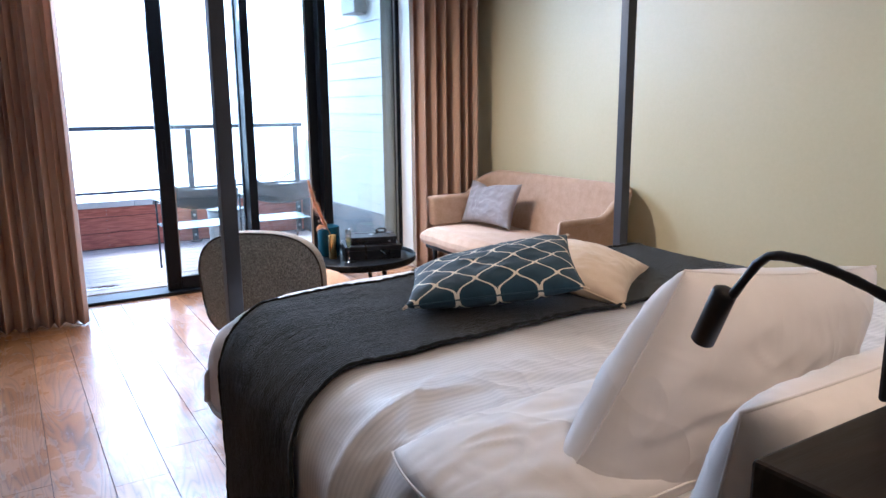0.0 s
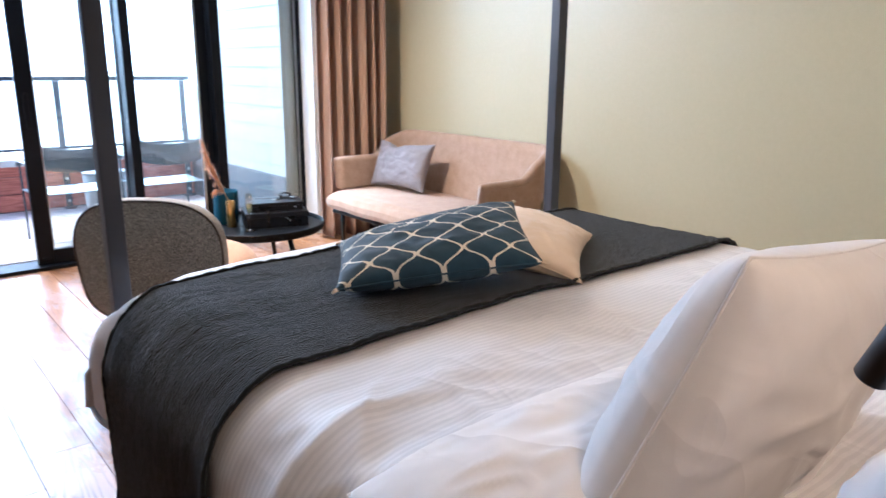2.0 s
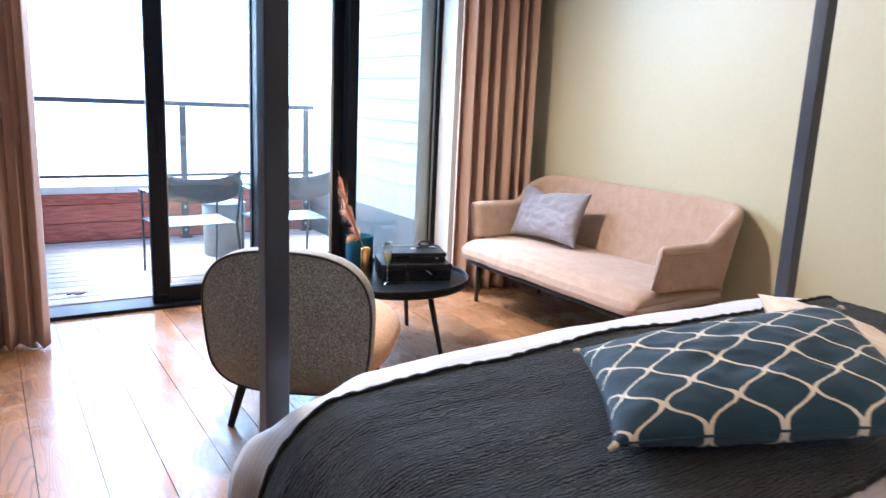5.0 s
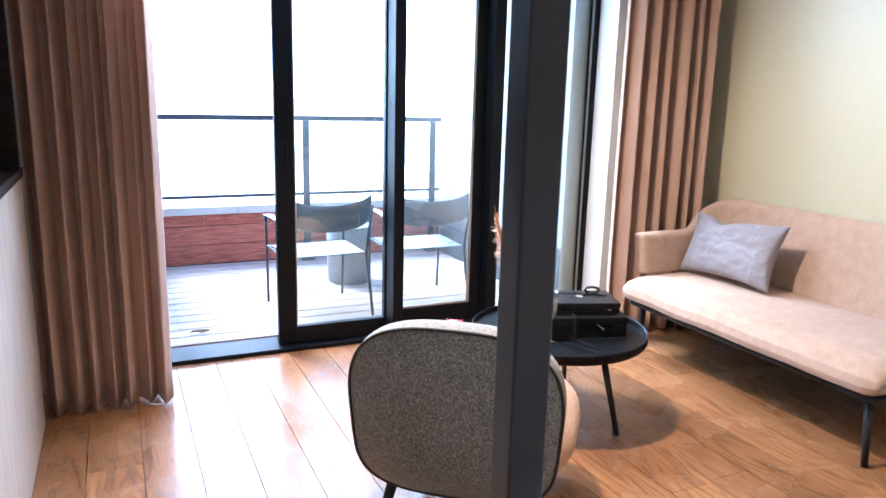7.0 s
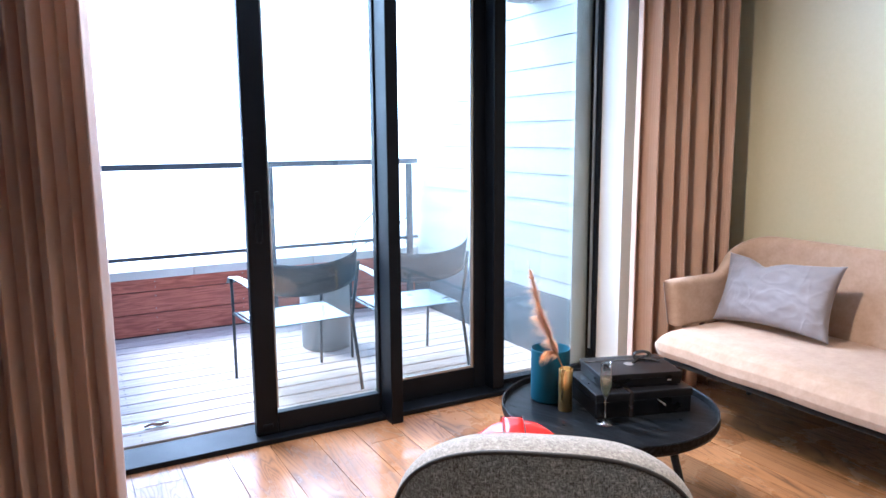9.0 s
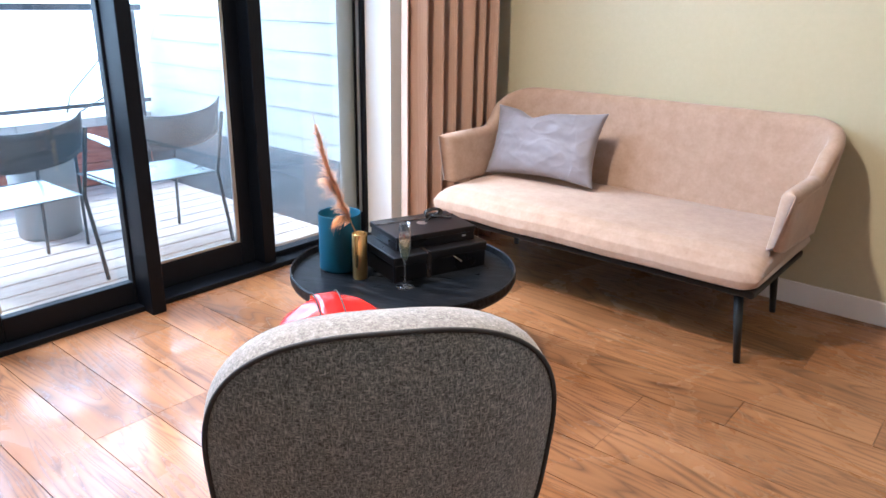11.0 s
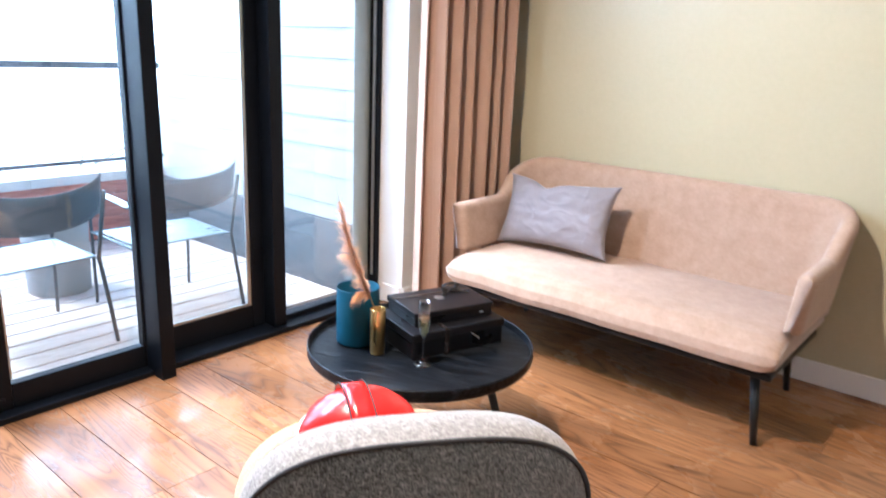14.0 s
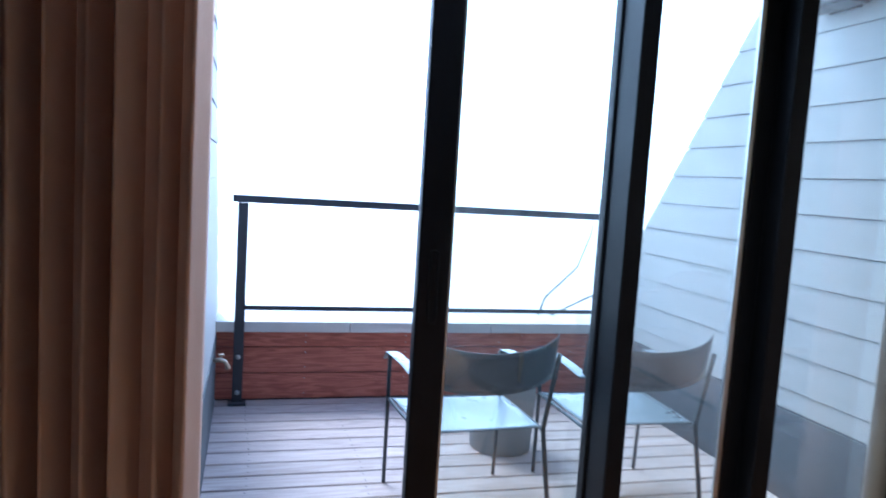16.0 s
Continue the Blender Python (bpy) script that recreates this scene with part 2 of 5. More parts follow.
def creases(nt, v, size=2.2):
    """Thin crisp creases where two folded fields cross zero."""
    total = None
    for k, (sx, sy) in enumerate(((1.0, 0.45), (0.4, 1.1), (1.7, 1.5))):
        mp = nt.nodes.new("ShaderNodeMapping")
        mp.inputs["Scale"].default_value = (sx, sy, 0.8)
        mp.inputs["Location"].default_value = (3.1 * k, 1.7 * k, 0.4)
        mp.inputs["Rotation"].default_value = (0.0, 0.0, 0.6 + 0.5 * k)
        nt.links.new(v, mp.inputs["Vector"])
        n = noise_tex(nt, mp.outputs["Vector"], size, 2.0, 0.45, 0.6)
        d = mathn(nt, "ABSOLUTE", mathn(nt, "SUBTRACT", n, 0.5))
        c = mathn(nt, "POWER", mathn(nt, "SUBTRACT", 1.0, mathn(nt, "MINIMUM", mathn(nt, "MULTIPLY", d, 7.0), 1.0)), 2.0)
        gate = noise_tex(nt, mp.outputs["Vector"], size * 0.9, 1.0)
        c = mathn(nt, "MULTIPLY", c, mathn(nt, "MAXIMUM", mathn(nt, "MULTIPLY", mathn(nt, "SUBTRACT", gate, 0.42), 4.0), 0.0))
        total = c if total is None else mathn(nt, "ADD", total, c)
    return total


def crumpled(name, c1, c2, rough=0.7, size=3.8, height=0.0034):
    """Pressed cotton with sharp creases."""
    m, nt, b = nodes_of(name)
    v = coords(nt, (1, 1, 1))
    big, fine = noise_tex(nt, v, 4.0), noise_tex(nt, v, 320.0, 3.0)
    nt.links.new(ramp(nt, big, [(0.3, c1), (0.7, c2)]), b.inputs["Base Color"])
    b.inputs["Roughness"].default_value, b.inputs["Specular IOR Level"].default_value = rough, 0.3
    b.inputs["Sheen Weight"].default_value, b.inputs["Sheen Roughness"].default_value = 0.3, 0.4
    bump(nt, b, mathn(nt, "ADD", creases(nt, v, size), mathn(nt, "MULTIPLY", fine, 0.03)), 0.8, height)
    return m


def oak_mat(name, dark, mid, light):
    """Oiled oak planks: cathedral figure, flecks, and a sheen that is dull and bright in cloudy patches."""
    m, nt, b = nodes_of(name)
    v = coords(nt, (5.0, 0.55, 5.0))
    fig = noise_tex(nt, v, 0.9, 3.0, 0.45, 0.9)
    rings = mathn(nt, "ABSOLUTE", mathn(nt, "SINE", mathn(nt, "MULTIPLY", fig, 70.0)))
    rings = mathn(nt, "POWER", rings, 0.6)
    vf = coords(nt, (30.0, 1.3, 30.0))
    grain, pores = noise_tex(nt, vf, 1.5, 5.0, 0.7), noise_tex(nt, vf, 7.0, 3.0, 0.6)
    big = noise_tex(nt, coords(nt, (1.6, 0.7, 1.0)), 2.0, 3.0)
    f = mathn(nt, "ADD", mathn(nt, "MULTIPLY", grain, 0.24), mathn(nt, "ADD", mathn(nt, "MULTIPLY", rings, 0.22), mathn(nt, "MULTIPLY", big, 0.36)))
    col = ramp(nt, f, [(0.27, dark), (0.47, mid), (0.66, light)])
    oi = nt.nodes.new("ShaderNodeObjectInfo")
    hv = nt.nodes.new("ShaderNodeHueSaturation")
    nt.links.new(col, hv.inputs["Color"])
    nt.links.new(mathn(nt, "ADD", mathn(nt, "MULTIPLY", oi.outputs["Random"], 0.32), 0.84), hv.inputs["Value"])
    nt.links.new(hv.outputs["Color"], b.inputs["Base Color"])
    nt.links.new(mathn(nt, "ADD", mathn(nt, "MULTIPLY", grain, 0.25), 0.40), b.inputs["Roughness"])
    geo = nt.nodes.new("ShaderNodeNewGeometry")
    cloud = noise_tex(nt, geo.outputs["Position"], 2.6, 6.0, 0.62, 0.5)
    dull = ramp(nt, cloud, [(0.40, (0.12, 0.12, 0.12)), (0.50, (0.23, 0.23, 0.23)), (0.62, (0.40, 0.40, 0.40))])
    b.inputs["Specular IOR Level"].default_value = 0.2
    b.inputs["Coat Weight"].default_value, b.inputs["Coat IOR"].default_value = 0.7, 1.5
    nt.links.new(mathn(nt, "ADD", dull, mathn(nt, "MULTIPLY", mathn(nt, "SUBTRACT", 1.0, rings), 0.10)), b.inputs["Coat Roughness"])
    h = mathn(nt, "ADD", mathn(nt, "MULTIPLY", pores, 0.5), mathn(nt, "MULTIPLY", rings, 0.8))
    bump(nt, b, h, 0.45, 0.0008)
    return m


def satin_mat(name):
    """White bed linen with narrow woven satin stripes."""
    m, nt, b = nodes_of(name)
    v = coords(nt, (1, 1, 1), per_object=False)
    w = nt.nodes.new("ShaderNodeTexWave")
    w.wave_type, w.bands_direction = "BANDS", "Y"
    w.inputs["Scale"].default_value, w.inputs["Distortion"].default_value = 0.314 / 0.016, 0.4
    nt.links.new(v, w.inputs["Vector"])
    st = mathn(nt, "GREATER_THAN", w.outputs["Fac"], 0.5)
    big, fine = noise_tex(nt, v, 4.0), noise_tex(nt, v, 300.0, 2.0)
    base = ramp(nt, big, [(0.3, (0.50, 0.49, 0.505)), (0.7, (0.58, 0.57, 0.585))])
    nt.links.new(mixc(nt, mathn(nt, "MULTIPLY", st, 0.38), base, (0.41, 0.41, 0.44, 1)), b.inputs["Base Color"])
    nt.links.new(mathn(nt, "ADD", mathn(nt, "MULTIPLY", st, 0.22), 0.5), b.inputs["Roughness"])
    b.inputs["Sheen Weight"].default_value = 0.3
    bump(nt, b, mathn(nt, "ADD", creases(nt, v), mathn(nt, "ADD", mathn(nt, "MULTIPLY", st, 0.035), mathn(nt, "MULTIPLY", fine, 0.04))), 0.75, 0.007)
    return m


def tweed_mat(name, dark, mid, light, pitch, strength=0.8):
    """Coarse irregular tweed: dark and light slubs crossing each other."""
    m, nt, b = nodes_of(name)
    ns = []
    for sc in ((1.0, 1.0, 0.26), (0.36, 0.36, 1.0), (0.8, 0.8, 0.8)):
        v = coords(nt, sc, per_object=False)
        ns.append(noise_tex(nt, v, (0.62 if len(ns) < 2 else 0.25) / pitch, 2.0, 0.5, 0.3))
    big = noise_tex(nt, coords(nt, (1, 1, 1), per_object=False), 6.0, 3.0)
    t = mathn(nt, "MAXIMUM", ns[0], ns[1])
    f = mathn(nt, "ADD", mathn(nt, "MULTIPLY", t, 0.8), mathn(nt, "ADD", mathn(nt, "MULTIPLY", ns[2], 0.12), mathn(nt, "MULTIPLY", big, 0.08)))
    nt.links.new(ramp(nt, f, [(0.40, dark), (0.55, mid), (0.72, light)]), b.inputs["Base Color"])
    b.inputs["Roughness"].default_value = 0.95
    b.inputs["Sheen Weight"].default_value, b.inputs["Sheen Roughness"].default_value = 0.2, 0.5
    b.inputs["Specular IOR Level"].default_value = 0.2
    bump(nt, b, t, strength, pitch * 0.5)
    return m


M_floor = oak_mat("oiled_oak", (0.098, 0.041, 0.014), (0.250, 0.112, 0.040), (0.375, 0.185, 0.075))
M_gap = plain("dark_joint", (0.01, 0.008, 0.006), (0.02, 0.016, 0.012), 0.9)
M_wall = weave("sage_wallcovering", (0.44, 0.405, 0.265), (0.53, 0.49, 0.34), 0.0016, 0.40, 1.3, 0.0, 0.12, 0.35, spec=0.5)
M_white = plain("white_paint", (0.72, 0.71, 0.68), (0.80, 0.79, 0.76), 0.55, 0, 3.0, 300.0, 0.08)
# unseen ceiling, darkened so that less light bounces into the room
M_ceil = plain("low_bounce_grey_ceiling", (0.36, 0.345, 0.32), (0.42, 0.40, 0.37), 0.8, 0, 2.0, 250.0, 0.1)
M_dim = plain("taupe_paint", (0.30, 0.26, 0.21), (0.36, 0.32, 0.26), 0.7, 0, 2.0, 250.0, 0.1)
M_frame = plain("black_powder_coat", (0.0025, 0.0035, 0.006), (0.006, 0.008, 0.012), 0.42, 0.0, 5.0, 900.0, 0.08, spec=0.16)
M_seal = plain("brushed_aluminium_trim", (0.42, 0.43, 0.42), (0.55, 0.56, 0.55), 0.35, 0.9, 20.0, 400.0, 0.05)
M_steel = plain("dark_bed_steel", (0.036, 0.039, 0.050), (0.055, 0.060, 0.075), 0.42, 0.1, 6.0, 700.0, 0.08)
M_curtain = weave("tan_curtain_linen", (0.48, 0.315, 0.225), (0.69, 0.505, 0.385), 0.0013, 0.85, 3.0, 0.25, 0.3, 0.4)
_nt = M_curtain.node_tree
_tl, _mx = _nt.nodes.new("ShaderNodeBsdfTranslucent"), _nt.nodes.new("ShaderNodeMixShader")
_pb = _nt.nodes["Principled BSDF"]
_nt.links.new(_pb.inputs["Base Color"].links[0].from_socket, _tl.inputs["Color"])
_mx.inputs[0].default_value = 0.26
_nt.links.new(_pb.outputs[0], _mx.inputs[1])
_nt.links.new(_tl.outputs[0], _mx.inputs[2])
_nt.links.new(_mx.outputs[0], _nt.nodes["Material Output"].inputs["Surface"])
M_velvet = plain("blush_velvet", (0.32, 0.215, 0.15), (0.45, 0.325, 0.245), 0.75, 0, 17.0, 70.0, 0.16, (1, 1, 1), 0.3, 0.15, 0.002, 0.27, 0.73)
M_mauve = crumpled("mauve_cotton", (0.185, 0.168, 0.182), (0.25, 0.23, 0.248), 0.7, 4.5, 0.0042)
M_blackleg = plain("black_lacquered_wood", (0.008, 0.010, 0.011), (0.018, 0.022, 0.024), 0.42, 0, 7.0, 240.0, 0.1)
M_tweed = tweed_mat("grey_tweed", (0.042, 0.046, 0.046), (0.165, 0.170, 0.157), (0.42, 0.405, 0.35), 0.0018)
M_boucle = tweed_mat("oat_tweed", (0.13, 0.115, 0.10), (0.235, 0.212, 0.185), (0.38, 0.345, 0.31), 0.0024)
M_camel = tweed_mat("camel_tweed", (0.30, 0.165, 0.085), (0.46, 0.27, 0.14), (0.60, 0.39, 0.23), 0.0024)
M_pipe = plain("dark_piping", (0.015, 0.014, 0.014), (0.04, 0.036, 0.034), 0.8, 0, 30.0, 500.0, 0.3)
M_cotton = crumpled("white_cotton", (0.60, 0.58, 0.58), (0.69, 0.67, 0.67))
M_throw = knit_mat("charcoal_knit")
M_linen = satin_mat("striped_white_satin_cotton")
M_beige = plain("sand_linen", (0.48, 0.37, 0.26), (0.60, 0.48, 0.35), 0.85, 0, 6.0, 350.0, 0.25, (1, 1, 1), 0.2)
M_net = lattice_mat("teal_net_embroidery")
M_ash = wood("black_stained_ash", (0.002, 0.003, 0.004), (0.005, 0.006, 0.008), (0.028, 0.031, 0.036), 0.32, "y", 9.0, 7.0, 0.5, 0.05)
M_vase = plain("petrol_blue_glaze", (0.003, 0.038, 0.072), (0.006, 0.056, 0.098), 0.55, 0, 4.0, 200.0, 0.04)
M_gold = plain("brushed_brass", (0.55, 0.36, 0.12), (0.72, 0.50, 0.20), 0.28, 1.0, 3.0, 160.0, 0.12, (8, 8, 1))
M_box = plain("black_coated_card", (0.004, 0.004, 0.005), (0.009, 0.009, 0.011), 0.30, 0, 6.0, 300.0, 0.08)
M_ribbon = plain("black_satin_ribbon", (0.012, 0.010, 0.010), (0.03, 0.024, 0.022), 0.25, 0, 8.0, 300.0, 0.05)
M_silver = plain("silver_foil", (0.62, 0.62, 0.62), (0.78, 0.78, 0.78), 0.3, 1.0, 30.0, 400.0, 0.05)
M_plume = plain("dry_pampas", (0.50, 0.22, 0.085), (0.80, 0.44, 0.21), 0.9, 0, 40.0, 300.0, 0.0, (1, 1, 1), 0.4)
M_stem = plain("dry_stalk", (0.30, 0.17, 0.07), (0.42, 0.26, 0.12), 0.8, 0, 30.0, 300.0, 0.1)
M_red = plain("red_glossy_vinyl", (0.50, 0.008, 0.006), (0.66, 0.016, 0.010), 0.20, 0, 5.0, 200.0, 0.04)
M_cream = plain("cream_vinyl", (0.66, 0.60, 0.52), (0.75, 0.70, 0.62), 0.35, 0, 5.0, 200.0, 0.05)
M_deck = wood("weathered_deck_board", (0.32, 0.255, 0.22), (0.46, 0.385, 0.345), (0.56, 0.49, 0.45), 0.7, "x", 6.0, 14.0, 0.5, 0.14)
M_redwood = wood("red_hardwood_plank", (0.20, 0.050, 0.032), (0.42, 0.13, 0.087), (0.56, 0.22, 0.155), 0.5, "x", 7.0, 12.0, 0.3, 0.28)
M_cap = plain("pale_stone_coping", (0.55, 0.54, 0.52), (0.68, 0.67, 0.65), 0.75, 0, 6.0, 120.0, 0.25)
M_siding = plain("pale_grey_fibre_cement", (0.285, 0.28, 0.27), (0.345, 0.338, 0.325), 0.6, 0, 3.0, 160.0, 0.12, (1, 1, 6))
M_plinth = plain("dark_lead_flashing", (0.05, 0.06, 0.07), (0.085, 0.095, 0.105), 0.55, 0.2, 5.0, 200.0, 0.15)
M_rail = plain("grey_steel_rail", (0.035, 0.04, 0.05), (0.06, 0.066, 0.078), 0.45, 0.3, 5.0, 400.0, 0.08)
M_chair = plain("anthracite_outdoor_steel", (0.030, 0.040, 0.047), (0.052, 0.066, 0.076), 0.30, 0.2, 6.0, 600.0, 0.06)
# seats and arms in a paler copy: the sky's reflection put into the colour
M_chair_skylit = plain("anthracite_steel_sky_sheen", (0.11, 0.14, 0.155), (0.16, 0.195, 0.21), 0.3, 0.2, 6.0, 600.0, 0.06)
M_planter = plain("grey_concrete", (0.27, 0.28, 0.29), (0.36, 0.37, 0.375), 0.75, 0, 5.0, 90.0, 0.3)
M_darkwood = wood("dark_stained_veneer", (0.007, 0.005, 0.004), (0.015, 0.011, 0.008), (0.03, 0.022, 0.017), 0.42, "x", 7.0, 12.0, 0.2, 0.08)
M_palewood = wood("bleached_oak_veneer", (0.40, 0.33, 0.27), (0.52, 0.45, 0.38), (0.62, 0.56, 0.49), 0.5, "z", 6.0, 12.0, 0.2, 0.05)
M_brass = plain("weathered_brass", (0.45, 0.38, 0.28), (0.62, 0.55, 0.44), 0.4, 1.0, 30.0, 200.0, 0.1)
M_pale_ground = plain("pale_ground_backdrop", (0.68, 0.65, 0.60), (0.80, 0.78, 0.74), 0.95, 0, 0.02, 0.6, 0.2)
M_lampblack = plain("matt_black_metal", (0.012, 0.012, 0.013), (0.022, 0.022, 0.024), 0.42, 0.2, 10.0, 700.0, 0.06)
M_leaf = plain("dry_leaf", (0.10, 0.045, 0.03), (0.24, 0.12, 0.08), 0.8, 0, 60.0, 400.0, 0.2)
M_water = plain("rainwater_film", (0.16, 0.15, 0.14), (0.22, 0.21, 0.20), 0.14, 0, 5.0, 60.0, 0.03, spec=1.0)
M_backdrop = bpy.data.materials.new("glowing_white_backdrop")
M_backdrop.use_nodes = True
_pb = M_backdrop.node_tree.nodes["Principled BSDF"]
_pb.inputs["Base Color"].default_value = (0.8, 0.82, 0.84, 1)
_pb.inputs["Emission Color"].default_value, _pb.inputs["Emission Strength"].default_value = (0.83, 0.915, 1.0, 1), BACKDROP_GLOW
M_bark = plain("bleached_bark", (0.16, 0.15, 0.13), (0.26, 0.25, 0.22), 0.9, 0, 20.0, 120.0, 0.4)
for _m, _sp in ((M_ash, 0.13), (M_darkwood, 0.28), (M_blackleg, 0.28), (M_box, 0.35), (M_vase, 0.22)):
    _m.node_tree.nodes["Principled BSDF"].inputs["Specular IOR Level"].default_value = _sp
G_pane = glass_mat("window_glass", (0.91, 0.95, 0.935), 0.0, 1.75, dust_glow=0.07)
G_flute = glass_mat("flute_glass", (0.95, 0.96, 0.96), 0.03, 2.1, 1.6)
# its translucent share stands in for the golden glow of refracted light
G_wine = glass_mat("pale_sparkling_wine", (0.93, 0.84, 0.48), 0.0, 1.33, dust_glow=0.7)

# ---- mesh helpers ----
def link_mesh(name, bm, material, smooth=False):
    me = bpy.data.meshes.new(name)
    bmesh.ops.recalc_face_normals(bm, faces=bm.faces)
    bm.to_mesh(me)
    bm.free()
    if smooth:
        for p in me.polygons:
            p.use_smooth = True
    if material:
        me.materials.append(material)
    return me


def part(name, bm, material, parent, label="", smooth=False):
    ob = new(name, link_mesh(name, bm, material, smooth))
    ob.parent = parent
    return tagged(ob, label)


def thing(name, label, category, m=None, group="", kind=""):
    ob = new(name)
    ob.empty_display_size = 0.1
    if m is not None:
        ob.matrix_world = m
    return tagged(ob, label, category, group, kind)


def box(x0, x1, y0, y1, z0, z1, bevel=0.0, seg=2):
    bm = bmesh.new()
    bmesh.ops.create_cube(bm, size=1.0)
    for v in bm.verts:
        v.co = Vector(((x0 + x1) / 2 + v.co.x * (x1 - x0), (y0 + y1) / 2 + v.co.y * (y1 - y0), (z0 + z1) / 2 + v.co.z * (z1 - z0)))
    if bevel:
        bmesh.ops.bevel(bm, geom=list(bm.edges), offset=bevel, segments=seg, affect="EDGES", profile=0.5)
    return bm


def tube(points, radius, sides=10, taper=None, closed=False):
    """A round bar that follows the points; radius may be one number or one for each point."""
    bm = bmesh.new()
    pts = [Vector(p) for p in points]
    n = len(pts)
    rad = [radius] * n if not isinstance(radius, (list, tuple)) else list(radius)
    rings, up = [], None
    for i, p in enumerate(pts):
        a, b = pts[(i - 1) % n if closed else max(i - 1, 0)], pts[(i + 1) % n if closed else min(i + 1, n - 1)]
        d = (b - a).normalized()
        if up is None:
            up = d.orthogonal().normalized()
        up = (up - d * up.dot(d)).normalized()
        s = d.cross(up)
        rings.append([bm.verts.new(p + (up * math.cos(k * 2 * math.pi / sides) + s * math.sin(k * 2 * math.pi / sides)) * rad[i]) for k in range(sides)])
    for i in range(n if closed else n - 1):
        r0, r1 = rings[i], rings[(i + 1) % n]
        for k in range(sides):
            bm.faces.new((r0[k], r0[(k + 1) % sides], r1[(k + 1) % sides], r1[k]))
    if not closed:
        bm.faces.new(rings[0][::-1])
        bm.faces.new(rings[-1])
    return bm


def lathe(profile, sides=40):
    """A body turned round z from (radius, height) pairs."""
    bm = bmesh.new()
    rings = []
    for r, z in profile:
        if r < 1e-5:
            rings.append([bm.verts.new((0, 0, z))])
        else:
            rings.append([bm.verts.new((r * math.cos(k * 2 * math.pi / sides), r * math.sin(k * 2 * math.pi / sides), z)) for k in range(sides)])
    for a, b in zip(rings, rings[1:]):
        for k in range(sides):
            j = (k + 1) % sides
            if len(a) == 1 and len(b) == 1:
                continue
            if len(a) == 1:
                bm.faces.new((a[0], b[k], b[j]))
            elif len(b) == 1:
                bm.faces.new((a[k], a[j], b[0]))
            else:
                bm.faces.new((a[k], a[j], b[j], b[k]))
    return bm


def sheet(fn, nu, nv, closed_u=False):
    """A grid surface from fn(u, v), u and v from 0 to 1."""
    bm = bmesh.new()
    uvl = bm.loops.layers.uv.new("cloth")
    g = [[bm.verts.new(fn(i / nu, j / nv)) for j in range(nv + 1)] for i in range(nu if closed_u else nu + 1)]
    for i in range(nu):
        for j in range(nv):
            a, b = g[i], g[(i + 1) % len(g)]
            f = bm.faces.new((a[j], b[j], b[j + 1], a[j + 1]))
            for lp, (p, q) in zip(f.loops, ((i, j), (i + 1, j), (i + 1, j + 1), (i, j + 1))):
                lp[uvl].uv = (p / nu, q / nv)
    return bm


def solid(bm, t):
    """Gives a sheet thickness."""
    bmesh.ops.recalc_face_normals(bm, faces=bm.faces)
    bmesh.ops.solidify(bm, geom=list(bm.faces), thickness=t)
    return bm


def nz(x, y, z, s=1.0):
    return noise.noise(Vector((x * s, y * s, z * s)))


def smooth01(x):
    x = min(1.0, max(0.0, x))
    return x * x * (3 - 2 * x)


def soften(u, v, c):
    """Rounds a square's corners off."""
    return u * math.sqrt(1 - c * v * v / 2), v * math.sqrt(1 - c * u * u / 2)


